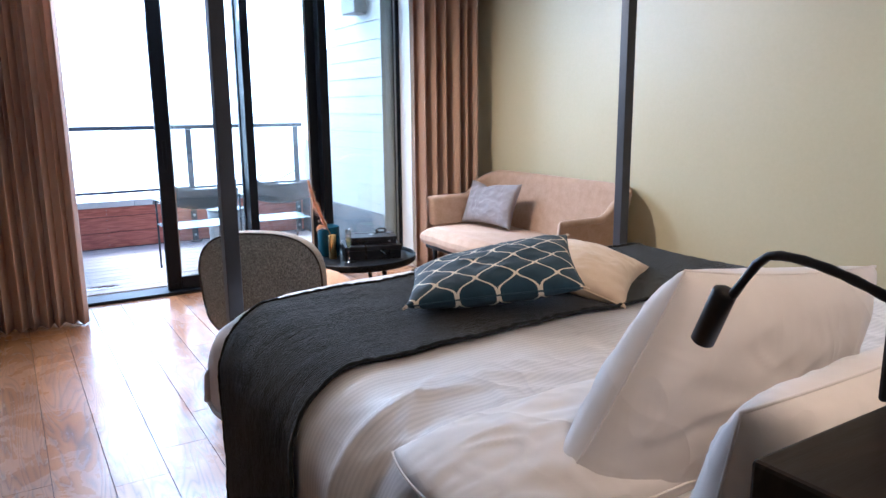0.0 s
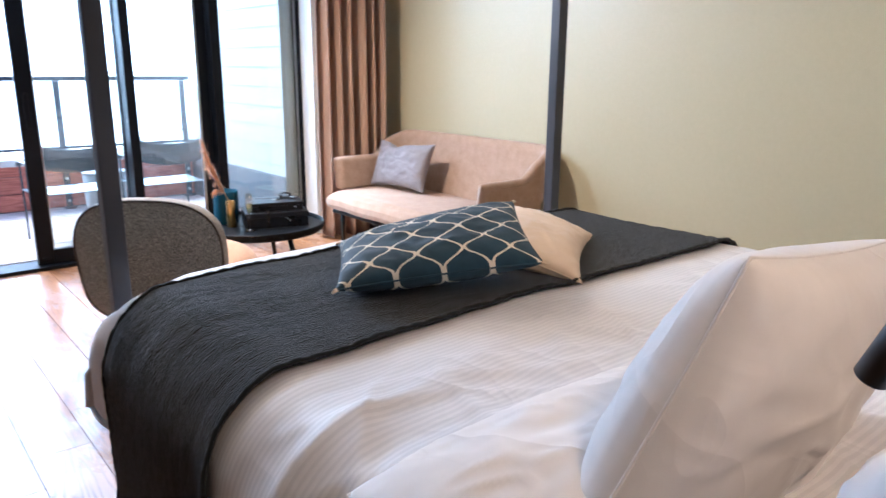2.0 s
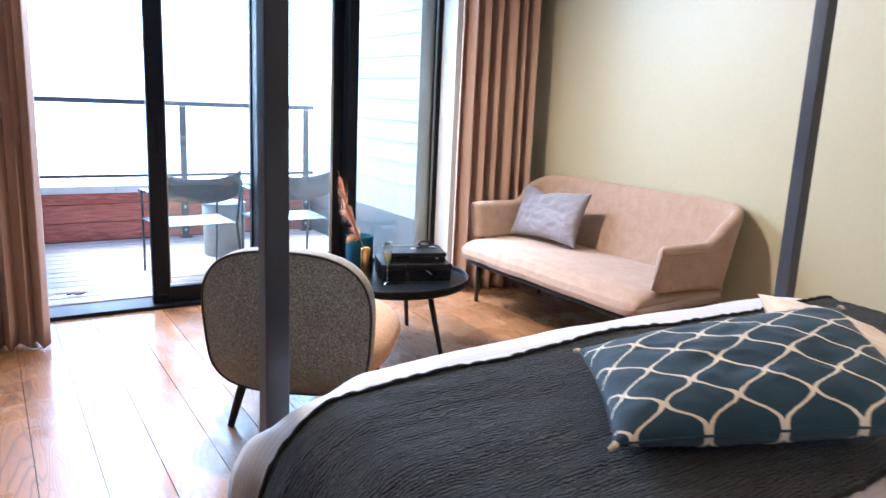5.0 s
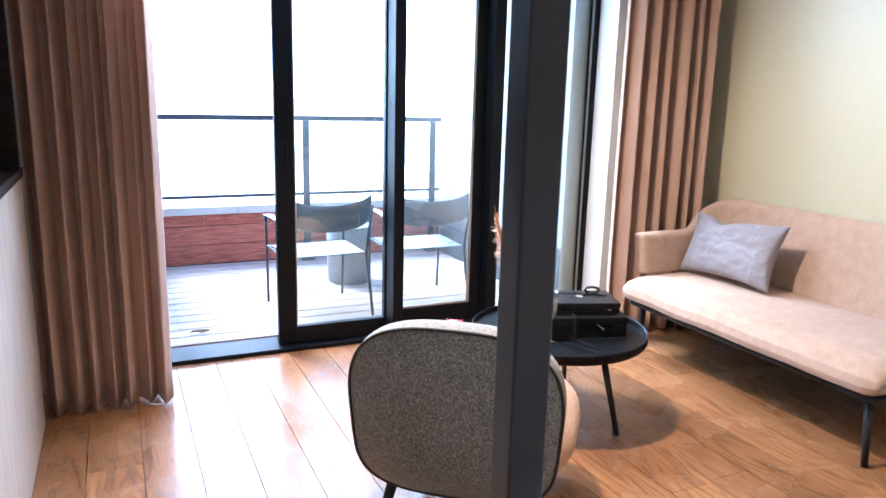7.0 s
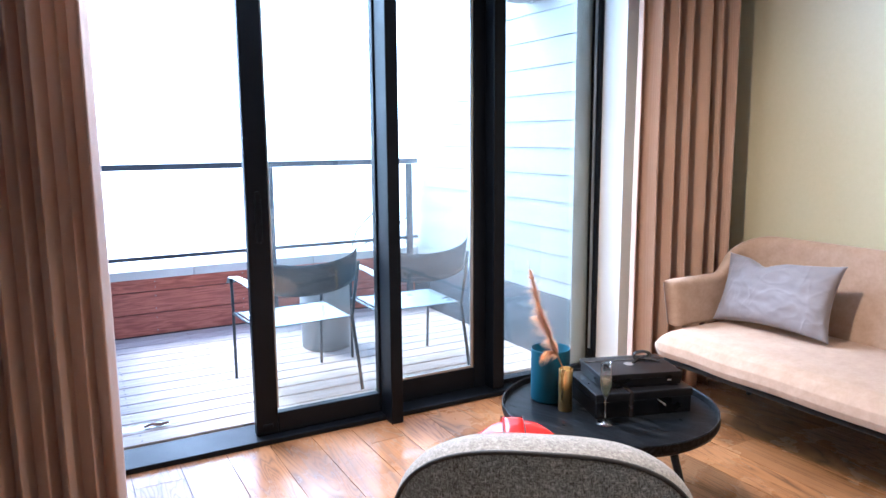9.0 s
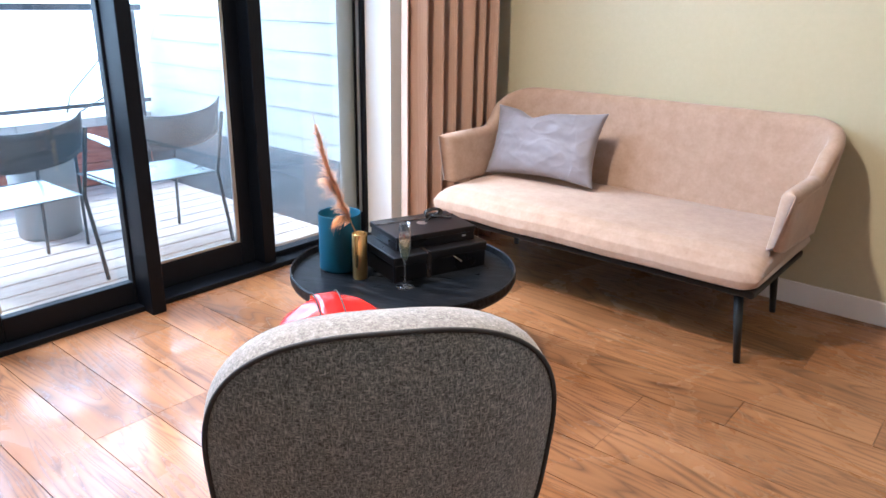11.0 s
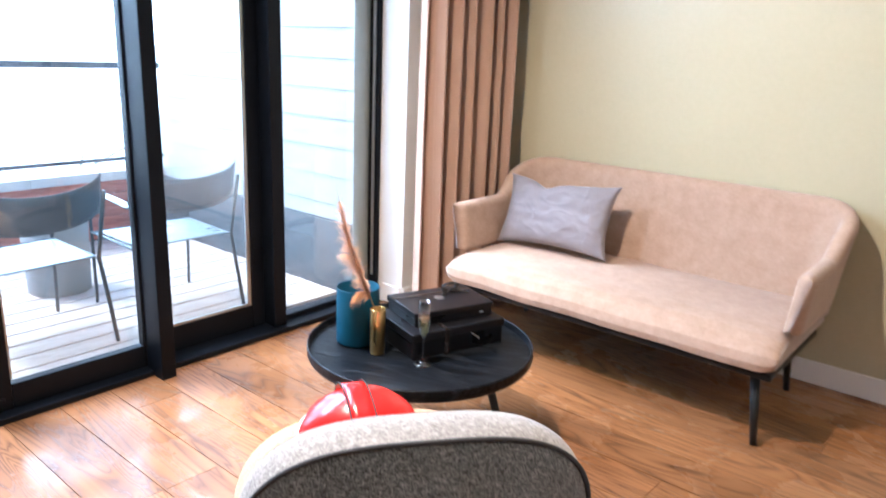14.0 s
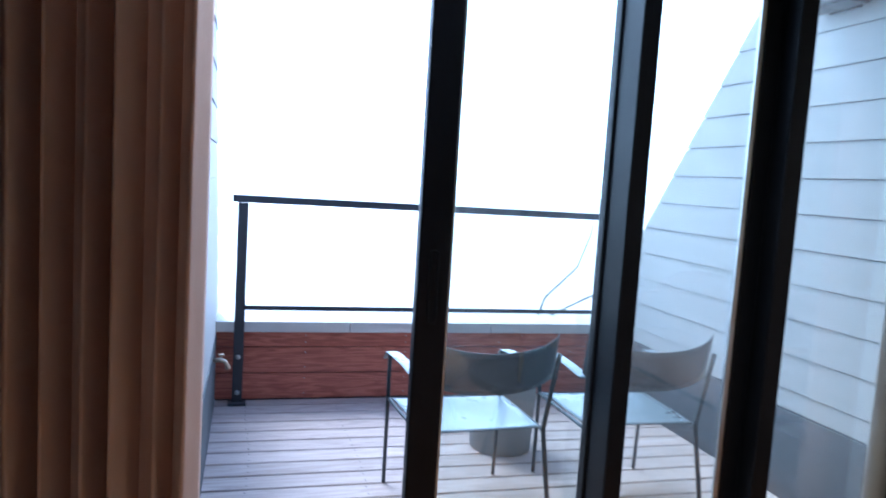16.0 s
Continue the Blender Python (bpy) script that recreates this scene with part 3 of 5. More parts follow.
def pillow_bm(w, h, t, seed, wrinkle=0.01, n=72, sag=0.0, pinch=0.05, corner=0.0, dent=0.0, slump=0.0, twist=0.0):
    """A stuffed cushion in its own x-z plane, front towards -y, with drawn-in edges and pointed corners; UVs in metres."""
    bm = bmesh.new()
    uvl = bm.loops.layers.uv.new("cloth")
    faces = []
    for side in (-1, 1):
        g = []
        for i in range(n + 1):
            row = []
            for j in range(n + 1):
                u, v = -1 + 2 * i / n, -1 + 2 * j / n
                e = max(0.0, (1 - u * u) * (1 - v * v))
                x = u * w / 2 * (1 - pinch * (1 - v * v) * abs(u) ** 3)
                z = v * h / 2 * (1 - pinch * 1.3 * (1 - u * u) * abs(v) ** 3)
                y = side * t / 2 * e ** 0.42
                k = e ** 0.5
                y += wrinkle * k * (nz(u * 2.2 + seed, v * 2.2, side, 1.0) + 0.6 * nz(u * 5 + seed, v * 5, side * 3.0, 1.0))
                cr = abs(u * v) ** 2
                y += wrinkle * 0.8 * k * math.sin((u + v * (1 if u * v > 0 else -1)) * 14 + seed) * cr
                edge = smooth01((max(abs(u), abs(v)) - 0.80) / 0.17)
                run = v * h if abs(u) > abs(v) else u * w
                cw = nz(u * 1.6 + seed, v * 1.6 + 0.7 * u, 5.0 * side)
                ridge = max(0.0, 1 - abs(nz((u + 0.5 * cw) * 2.6 + seed, (v + 0.5 * cw) * 1.9 - seed, side * 2.0)) * 3.0) ** 3
                y += side * wrinkle * 0.45 * k * ridge
                y += side * wrinkle * 0.22 * edge * k * math.sin(run * 70 + 5 * nz(run * 9, seed, side))
                x, z = x * soften(u, v, corner)[0] / (u or 1), z * soften(u, v, corner)[1] / (v or 1)
                if dent and v > 0:
                    z -= dent * v ** 3 * math.exp(-((u + 0.25) / 0.22) ** 2)
                    y += side * -0.25 * dent * v * k * math.cos((u + 0.25) * 16) * math.exp(-((u + 0.25) / 0.4) ** 2)
                row.append(bm.verts.new((x + slump * z, y - twist * u * v, z)))
            g.append(row)
        for i in range(n):
            for j in range(n):
                f = bm.faces.new((g[i][j], g[i + 1][j], g[i + 1][j + 1], g[i][j + 1]))
                for lp, (a, b) in zip(f.loops, ((i, j), (i + 1, j), (i + 1, j + 1), (i, j + 1))):
                    lp[uvl].uv = (a / n * w, b / n * h)
    bmesh.ops.remove_doubles(bm, verts=bm.verts, dist=0.0004)
    return bm


def rim_points(w, h, n, corner=0.0, pinch=0.05):
    """The seam round such a cushion."""
    out = []
    for k in range(4 * n):
        s, q = divmod(k, n)
        f = -1 + 2 * q / n
        u, v = ((f, -1), (1, f), (-f, 1), (-1, -f))[s]
        cu, cv = soften(u, v, corner)
        out.append((cu * w / 2 * (1 - pinch * (1 - v * v) * abs(u) ** 3), 0, cv * h / 2 * (1 - pinch * 1.3 * (1 - u * u) * abs(v) ** 3)))
    return out

# ---- the shell of the room ----
X0, X1, Y0, YW, ZC = 1.2, 5.87, -0.4, 6.62, 2.80


def slab(name, x0, x1, y0, y1, z0, z1, mat, label, category):
    ob = new(name, link_mesh(name, box(x0, x1, y0, y1, z0, z1), mat))
    return tagged(ob, label, category, kind="structure")


slab("wall_east", X1, X1 + 0.2, Y0, 6.80, -0.05, ZC + 0.1, M_wall, "smooth wall with pale sage woven wallcovering behind the sofa", "wall")
slab("wall_south", X0 - 0.2, X1 + 0.2, Y0 - 0.2, Y0, -0.05, ZC + 0.1, M_dim, "plain taupe painted wall behind the bed", "wall")
slab("wall_west", X0 - 0.2, X0, Y0, 6.80, -0.05, ZC + 0.1, M_dim, "plain taupe painted wall across from the bed", "wall")
slab("wall_north_pier", 5.255, X1, 6.42, 6.80, -0.05, ZC, M_white, "white painted window pier with a skirting", "wall")
slab("wall_north_west", X0, 2.565, 6.42, 6.80, -0.05, ZC, M_white, "white painted window wall behind the drawn curtain", "wall")
slab("wall_north_head", 2.565, 5.255, 6.42, 6.80, 2.62, ZC, M_white, "white painted lintel over the balcony doors", "wall")
slab("ceiling", X0 - 0.2, X1 + 0.2, Y0 - 0.2, 6.80, ZC, ZC + 0.15, M_ceil, "plain grey ceiling, unseen, kept dark to cut bounced light", "ceiling")
floor = slab("floor", X0 - 0.2, X1 + 0.2, Y0 - 0.2, 6.80, -0.12, -0.012, M_gap, "wide oiled oak plank floor with dark joints", "floor")
baseboard = thing("baseboard", "white painted baseboard along the wallcovered wall", "baseboard", kind="structure")
part("baseboard_run", box(X1 - 0.014, X1, Y0, 6.42, 0.0, 0.105, 0.003), M_white, baseboard)
part("baseboard_run", box(5.241, 5.255, 6.43, 6.56, 0.0, 0.10, 0.003), M_white, baseboard)
part("baseboard_run", box(5.255, X1 - 0.014, 6.406, 6.42, 0.0, 0.10, 0.003), M_white, baseboard)

# unseen fixtures added to go with the spots
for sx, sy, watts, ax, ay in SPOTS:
    dl = thing("ceiling_downlight", "small round recessed ceiling downlight, unseen, added for the warm light", "downlight", pose(sx, sy, ZC - 0.004), "ceiling downlights")
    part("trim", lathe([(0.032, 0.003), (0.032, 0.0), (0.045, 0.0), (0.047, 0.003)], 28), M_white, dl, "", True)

# ---- balcony doors ----
window_1 = thing("window_1", "black framed sliding balcony doors, one panel slid open", "sliding door", kind="structure")
for nm, b, lab in (
    ("jamb", box(2.565, 2.635, 6.55, 6.72, 0.0, 2.62, 0.004), ""),
    ("jamb", box(5.228, 5.255, 6.60, 6.665, 0.0, 2.62, 0.004), ""),
    ("head_rail", box(2.635, 5.205, 6.55, 6.72, 2.56, 2.62, 0.004), ""),
    ("floor_track", box(2.635, 5.205, 6.545, 6.76, 0.0, 0.024, 0.003), "black aluminium floor track"),
    ("stile", box(3.252, 3.352, 6.60, 6.645, 0.026, 2.56, 0.005), ""),
    ("bottom_rail", box(3.352, 3.864, 6.60, 6.645, 0.026, 0.122, 0.004), ""),
    ("stile", box(3.864, 3.93, 6.60, 6.645, 0.026, 2.56, 0.004), ""),
    ("mullion", box(3.872, 3.934, 6.475, 6.597, 0.0, 2.56, 0.004), "deep black mullion standing on the floor"),
    ("stile", box(3.93, 3.99, 6.655, 6.70, 0.026, 2.56, 0.004), ""),
    ("bottom_rail", box(3.99, 4.445, 6.655, 6.70, 0.026, 0.142, 0.004), ""),
    ("stile", box(4.447, 4.52, 6.655, 6.70, 0.026, 2.56, 0.005), ""),
    ("mullion", box(4.522, 4.592, 6.58, 6.72, 0.026, 2.56, 0.004), ""),
    ("bottom_rail", box(4.592, 5.228, 6.63, 6.665, 0.026, 0.05, 0.003), ""),
):
    part(nm, b, M_frame, window_1, lab)
for x0, x1, y, z0 in ((3.345, 3.87, 6.622, 0.115), (3.985, 4.452, 6.678, 0.135), (4.588, 5.225, 6.648, 0.045)):
    pane = part("pane", box(x0, x1, y - 0.003, y + 0.003, z0, 2.565), G_pane, window_1, "clear window glass with faint reflections")
    pane.visible_shadow = False
# aluminium beads, pale also to carry the sky-lit edges of the dark frame
for x0, x1, y0, y1 in ((4.428, 4.446, 6.660, 6.672), (3.352, 3.360, 6.606, 6.618), (5.216, 5.227, 6.618, 6.632)):
    part("glazing_bead", box(x0, x1, y0, y1, 0.14, 2.56, 0.002), M_seal, window_1, "pale aluminium glazing bead, bright like the frame's sky-lit edge")
part("glazing_bead", box(3.99, 4.428, 6.660, 6.672, 0.142, 0.154, 0.002), M_seal, window_1, "pale aluminium glazing bead, bright like the frame's sky-lit edge")
hpts = [(3.302 + 0.013 * math.cos(a), 6.598, (1.13 if math.sin(a) > 0 else 0.93) + 0.013 * math.sin(a)) for a in [k * math.pi / 8 for k in range(16)]]
part("pull_handle", tube(hpts, 0.0035, 8, closed=True), M_frame, window_1, "slim recessed oval pull", True)
part("lock_plate", box(3.28, 3.325, 6.592, 6.60, 0.06, 0.078, 0.003), M_frame, window_1)

# ---- curtains ----
def curtain_thing(x0, y0, x1, y1, pleats, depth, label, seed, hang=0.012):
    th = thing("curtain", label, "curtain")
    d = Vector((x1 - x0, y1 - y0, 0))
    nrm = Vector((-d.y, d.x, 0)).normalized()

    def fn(u, v):
        ph = u * pleats * 2 * math.pi + 2.5 * nz(u * 5, seed, 0) + 0.16 * nz(u * 4, v * 0.9, seed)
        amp = depth * (0.85 + 0.6 * nz(u * 7, seed + 4, 0)) * (1 - 0.12 * v)
        s = math.sin(ph)
        off = amp * (abs(s) ** 0.85) * (1 if s > 0 else -1)
        p = Vector((x0, y0, 0)) + d * (u + 0.008 * math.sin(2 * ph)) + nrm * (off + 0.012 * nz(u * 4, v * 2, seed + 9))
        p.z = hang + (ZC - 0.03 - hang) * v
        return p
    bm = sheet(fn, pleats * 24, 26)
    cl = part("cloth", solid(bm, 0.003), M_curtain, th, "", True)
    hem = [fn(k / (pleats * 24), 0.0) + Vector((0, 0, 0.002)) for k in range(pleats * 24 + 1)]
    part("hem_tape", tube(hem, 0.003, 5), M_curtain, cl)
    part("track", box(min(x0, x1) - 0.03, max(x0, x1) + 0.03, (y0 + y1) / 2 - 0.02, (y0 + y1) / 2 + 0.02, ZC - 0.03, ZC, 0.003), M_white, th)
    return th


c_left = curtain_thing(2.15, 6.15, 2.662, 6.13, 7, 0.068, "full-length tan linen curtain drawn open, hem near the floor", 3.0)
part("weight_tape", tube([(2.56, 6.075, 0.016), (2.59, 6.07, 0.008), (2.63, 6.085, 0.008), (2.648, 6.11, 0.014)], 0.004, 6), M_cotton, c_left, "loose white weight tape under the hem", True)
curtain_thing(5.185, 6.235, 5.735, 6.135, 6, 0.082, "full-length tan linen curtain gathered beside the sofa", 8.0)

# ---- low built-in cabinet beside the walkway ----
cab = thing("low_cabinet", "long bleached oak cabinet with a dark top", "cabinet")
part("body", box(1.60, 2.15, 3.9, 6.06, 0.0, 1.045, 0.003), M_palewood, cab)
part("top", box(1.58, 2.158, 3.89, 6.06, 1.048, 1.085, 0.004), M_darkwood, cab, "dark stained wooden top")
part("back_panel", box(1.60, 1.64, 3.9, 6.06, 1.088, 2.5, 0.003), M_darkwood, cab, "dark stained back panel")
part("end_panel", box(1.64, 2.15, 6.03, 6.06, 1.088, 2.5, 0.003), M_darkwood, cab, "dark stained end panel")

# ---- the bed ----
BX0, BX1, BY0, BY1, BZ, BR = 2.82, 4.87, 1.40, 3.565, 0.722, 0.19


def across(s):
    """Across the made bed from the near hem (0) over the top to the far hem (1): x, z and the outward normal."""
    hemz = 0.36
    side, arc, top = BZ - BR - hemz, BR * math.pi / 2, BX1 - BX0 - 2 * BR
    d = s * (2 * side + 2 * arc + top)
    if d < side:
        return BX0 - 0.004 * (1 - d / side), hemz + d, (-1, 0)
    d -= side
    if d < arc:
        a = d / BR
        return BX0 + BR - BR * math.cos(a), BZ - BR + BR * math.sin(a), (-math.cos(a), math.sin(a))
    d -= arc
    if d < top:
        return BX0 + BR + d, BZ, (0, 1)
    d -= top
    if d < arc:
        a = d / BR
        return BX1 - BR + BR * math.sin(a), BZ - BR + BR * math.cos(a), (math.sin(a), math.cos(a))
    d -= arc
    return BX1, BZ - BR - d, (1, 0)


def bed_fold(x, y, s):
    f = 0.010 * nz(x * 1.6, y * 1.6, 2.0) + 0.005 * nz(x * 5, y * 5, 5.0)
    head = smooth01((2.66 - y) / 0.35)
    wx, wy = x + 0.08 * nz(x * 3, y * 3, 31.0), y + 0.08 * nz(x * 3, y * 3, 37.0)
    a = 1 - abs(nz((wx * 0.75 - wy * 0.65) * 5.5, (wx + wy) * 1.3, 7.0)) * 2.2
    b = 1 - abs(nz((wx * 0.4 + wy * 0.9) * 7.5, (wx - wy) * 1.6, 17.0)) * 2.2
    f += head * (0.009 * max(0.0, a) ** 4 + 0.007 * max(0.0, b) ** 4 + 0.006 * nz(x * 2.4, y * 2.4, 41.0))
    if s < 0.44:
        k = smooth01((0.44 - s) / 0.24)
        c = 1 - abs(nz(y * 4.2 + 0.5 * s, s * 1.5, 11.0)) * 2.0
        f += k * (0.012 * nz(y * 6.5, s * 3, 11.0) + head * (0.022 * max(0.0, c) ** 2 + 0.012 * nz(y * 12.0 + 2 * s, s * 2, 19.0)))
    return f


RF = 0.13


def foot_edge(x):
    # drawn in beside the two foot posts
    near = min(abs(x - 2.936), abs(x - 4.815))
    out = 1.0 if 2.936 < x < 4.815 else 0.0
    return BY1 - 0.085 * (1 - out * smooth01((near - 0.04) / 0.16)) + 0.045 * (1 - out) * smooth01((near - 0.04) / 0.05)


def duvet_fn(u, v):
    s = u
    x, z, (nx, nzz) = across(s)
    y = BY0 + (BY1 - BY0) * v
    drop, bunch = 0.0, foot_edge(x)
    if v > 0.86:
        q = (v - 0.86) / 0.14
        if q < 0.5:
            y = bunch - RF + RF * math.sin(q * math.pi)
            drop = RF * (1 - math.cos(q * math.pi))
        else:
            y = bunch - 0.02 * (2 * q - 1)
            drop = RF + 0.24 * (2 * q - 1)
        xm = (BX0 + BX1) / 2
        x = xm + (x - xm) * (1 + 0.012 * q - 0.02 * q * q)
    else:
        y = BY0 + (bunch - RF - BY0) * v / 0.86
    f = bed_fold(x, y, s)
    crown = 0.02 * (1 - ((x - 3.86) / 1.0) ** 2) if z > 0.6 else 0.0
    zz = z + crown + nzz * f - drop * (max(0.0, z - 0.36) / (BZ - 0.36))
    return Vector((x + nx * f, y, zz))


bed = thing("four_poster_bed", "four-poster bed with slim black steel posts, made up", "bed")
part("base", box(2.98, 4.78, 1.40, 3.40, 0.05, 0.33, 0.02), M_tweed, bed, "grey upholstered box base")
part("mattress", box(2.97, 4.79, 1.40, 3.41, 0.33, 0.60, 0.06, 4), M_cotton, bed, "white mattress", True)
for px, py in ((2.936, 3.547), (4.815, 3.547), (2.955, 1.345), (4.815, 1.345)):
    part("post", box(px - 0.026, px + 0.026, py - 0.024, py + 0.024, 0.0, 2.30, 0.003), M_steel, bed, "square black steel post")
part("side_rail", box(2.967, 4.784, 3.535, 3.559, 0.20, 0.26, 0.003), M_steel, bed)
part("headboard", box(2.748, 5.0, 1.27, 1.382, 0.0, 1.10, 0.004), M_darkwood, bed, "dark stained wooden headboard with a flat top")

duvet = thing("duvet", "white striped cotton duvet spread over the bed, lightly creased", "duvet")
dcover = part("cover", sheet(duvet_fn, 190, 170), M_linen, duvet, "", True)
for u in (0.0, 1.0):
    part("hem", tube([duvet_fn(u, k / 120) for k in range(121)], 0.010, 8), M_linen, dcover, "stitched rolled hem", True)
sol = dcover.modifiers.new("thick", "SOLIDIFY")
sol.thickness, sol.offset = 0.02, -1


def throw_fn(u, v):
    smax = 0.97
    s = -0.10 + (smax + 0.10) * u
    x, z, (nx, nzz) = across(max(0.0, s))
    if s < 0:
        z += s * 2.9
        nx, nzz = -1, 0
    y = 2.625 + 0.71 * v + 0.02 * nz(u * 5, v, 21.0) - 0.06 * smooth01((0.3 - u) / 0.3) * (1 - v) - 0.075 * smooth01((0.32 - u) / 0.24) * v + 0.03 * smooth01((u - 0.75) / 0.25) * (1 - v)
    f = bed_fold(x, y, max(s, 0)) + 0.017 + 0.004 * nz(x * 4, y * 6, z * 4 + 3) + 0.0042 * nz(x * 11 + z * 11, y * 38, 5.0)
    crown = 0.02 * (1 - ((x - 3.86) / 1.0) ** 2) if z > 0.6 else 0.0
    tq = max(0.0, min(0.99, (y - (foot_edge(x) - RF)) / RF))
    dd = RF * (1 - math.sqrt(1 - tq * tq))
    return Vector((x + nx * f, y, z + nzz * f + crown - dd * max(0.0, z - 0.36) / (BZ - 0.36)))


throw = thing("bed_throw", "charcoal knitted throw laid across the foot of the bed", "throw")
cloth = part("cloth", solid(sheet(throw_fn, 200, 110), 0.006), M_throw, throw, "", True)
for v in (0.0, 1.0):
    part("rolled_edge", tube([throw_fn(k / 200, v) + Vector((0, 0, 0.002 + 0.0015 * math.sin(k * 1.7))) for k in range(201)], [0.0055 + 0.0012 * math.sin(k * 2.3) for k in range(201)], 6), M_throw, cloth, "thick rolled edge", True)


def cushion(name, w, h, t, mat, m, label, category, seed, wrinkle=0.01, pinch=0.05, seam=None, group="", tassels=False, corner=0.0, dent=0.0, slump=0.0, twist=0.0):
    th = thing(name, label, category, m, group)
    cover = part("cover", pillow_bm(w, h, t, seed, wrinkle, pinch=pinch, corner=corner, dent=dent, slump=slump, twist=twist), mat, th, "", True)
    if not dent:
        part("seam", tube([(x + slump * z, y - twist * 4 * x * z / (w * h), z) for x, y, z in rim_points(w, h, 24, corner, pinch)], 0.0025, 6, closed=True), seam or mat, cover, "", True)
    if tassels:
        for sx in (-1, 1):
            for sz in (-1, 1):
                ky = -twist * sx * sz
                part("corner_knot", tube([(sx * w * 0.495, ky, sz * h * 0.495), (sx * w * 0.505, ky, sz * h * 0.51), (sx * w * 0.52, ky + 0.004, sz * h * 0.515)], [0.006, 0.005, 0.003], 6), M_beige, th)
    return th


def place3(bl, br, tl):
    """The pose of a cushion whose lower corners and upper left corner stand at these places."""
    bl, br, tl = Vector(bl), Vector(br), Vector(tl)
    x = (br - bl).normalized()
    z = tl - bl
    z = (z - x * z.dot(x)).normalized()
    y = z.cross(x)
    c = bl + (br - bl) / 2 + (tl - bl) / 2
    m = Matrix((x, y, z)).transposed().to_4x4()
    m.translation = c
    return m


cushion("net_cushion", 0.525, 0.35, 0.13, M_net, place3((3.272, 2.858, 0.775), (3.688, 2.575, 0.862), (3.443, 3.155, 0.835)), "deep teal cushion with cream embroidered netting, lying on the throw", "cushion", 1.0, 0.008, 0.05, M_net, tassels=True, twist=0.016)
cushion("sand_cushion", 0.60, 0.36, 0.12, M_beige, place3((3.852, 2.62, 0.755), (4.365, 2.985, 0.755), (3.70, 2.86, 0.83)), "plain sand linen cushion leaning behind the patterned one", "cushion", 2.0, 0.008, 0.12)
cushion("bed_pillow", 0.66, 0.46, 0.25, M_cotton, place3((3.025, 1.885, 0.70), (3.685, 1.94, 0.615), (3.055, 1.775, 1.12)), "large white cotton pillow propped upright", "pillow", 4.0, 0.010, 0.05, corner=0.04, slump=0.30)
cushion("bed_pillow", 0.62, 0.48, 0.20, M_cotton, place3((2.885, 1.60, 0.62), (3.52, 1.56, 0.66), (2.915, 1.525, 1.0)), "white cotton pillow leaning on the headboard", "pillow", 5.0, 0.020, 0.05, corner=0.08, slump=0.12)
cushion("bed_pillow", 0.66, 0.47, 0.20, M_cotton, place3((3.70, 1.74, 0.74), (4.36, 1.72, 0.74), (3.69, 1.58, 1.16)), "white cotton pillow propped on the far side", "pillow", 6.0, 0.020, 0.04, corner=0.15)
cushion("bed_pillow", 0.72, 0.42, 0.13, M_cotton, place3((2.80, 1.78, 0.755), (3.52, 1.75, 0.785), (2.80, 2.19, 0.735)), "flat white cotton pillow lying on the duvet", "pillow", 7.0, 0.011, 0.03, corner=0.4)

# reading lamp on the head post
lamp = thing("reading_lamp", "small black gooseneck reading lamp fixed to the bed post", "reading lamp")
part("mount", box(2.921, 2.989, 1.373, 1.382, 1.106, 1.245, 0.004), M_lampblack, lamp)
npts = [(2.93, 1.378 + 0.172 * k / 14, 1.195 + 0.022 * math.sin(k / 14 * 2.6) - 0.05 * smooth01((k - 9) / 5) ** 1.5) for k in range(15)]
part("gooseneck", tube(npts, [0.0052 if k % 2 else 0.0046 for k in range(15)], 10), M_lampblack, lamp, "ribbed flexible metal neck", True)
hd = lathe([(0, 0.004), (0.006, 0.004), (0.0125, 0.0), (0.013, -0.004), (0.013, -0.066), (0.011, -0.068), (0.010, -0.062), (0, -0.062)], 24)
bmesh.ops.transform(hd, matrix=pose(2.93, 1.548, 1.168, 22, 0, 0), verts=hd.verts)
part("lamp_head", hd, M_lampblack, lamp, "", True)

# ---- the sofa ----
sofa = thing("sofa", "small two-seat sofa in blush velvet on black legs", "sofa")


def seat_fn(u, v):
    # u: round the section from back-top over the front to the underside; v: along the length
    y = 4.425 + 1.53 * v
    e = min(v, 1 - v) * 1.53
    er = 0.09
    k = math.sqrt(max(0.0, 1 - (1 - min(1.0, e / er)) ** 2))
    prof = [(5.74, 0.42), (5.60, 0.432), (5.40, 0.437), (5.22, 0.437), (5.13, 0.430), (5.078, 0.412), (5.048, 0.378), (5.040, 0.342), (5.048, 0.314), (5.085, 0.299), (5.4, 0.30), (5.74, 0.30)]
    q = u * (len(prof) - 1)
    i = min(int(q), len(prof) - 2)
    f = q - i
    x = prof[i][0] * (1 - f) + prof[i + 1][0] * f
    z = prof[i][1] * (1 - f) + prof[i + 1][1] * f
    z = 0.37 + (z - 0.37) * (0.25 + 0.75 * k)
    x = 5.40 + (x - 5.40) * (0.93 + 0.07 * k)
    x += 0.004 * nz(x * 6, y * 6, z * 6)
    z += 0.005 * nz(x * 5, y * 5, 3.0)
    return Vector((x, y, z))


bm = sheet(seat_fn, 88, 100)
bmesh.ops.holes_fill(bm, edges=[e for e in bm.edges if e.is_boundary], sides=0)
part("seat_cushion", bm, M_velvet, sofa, "", True)


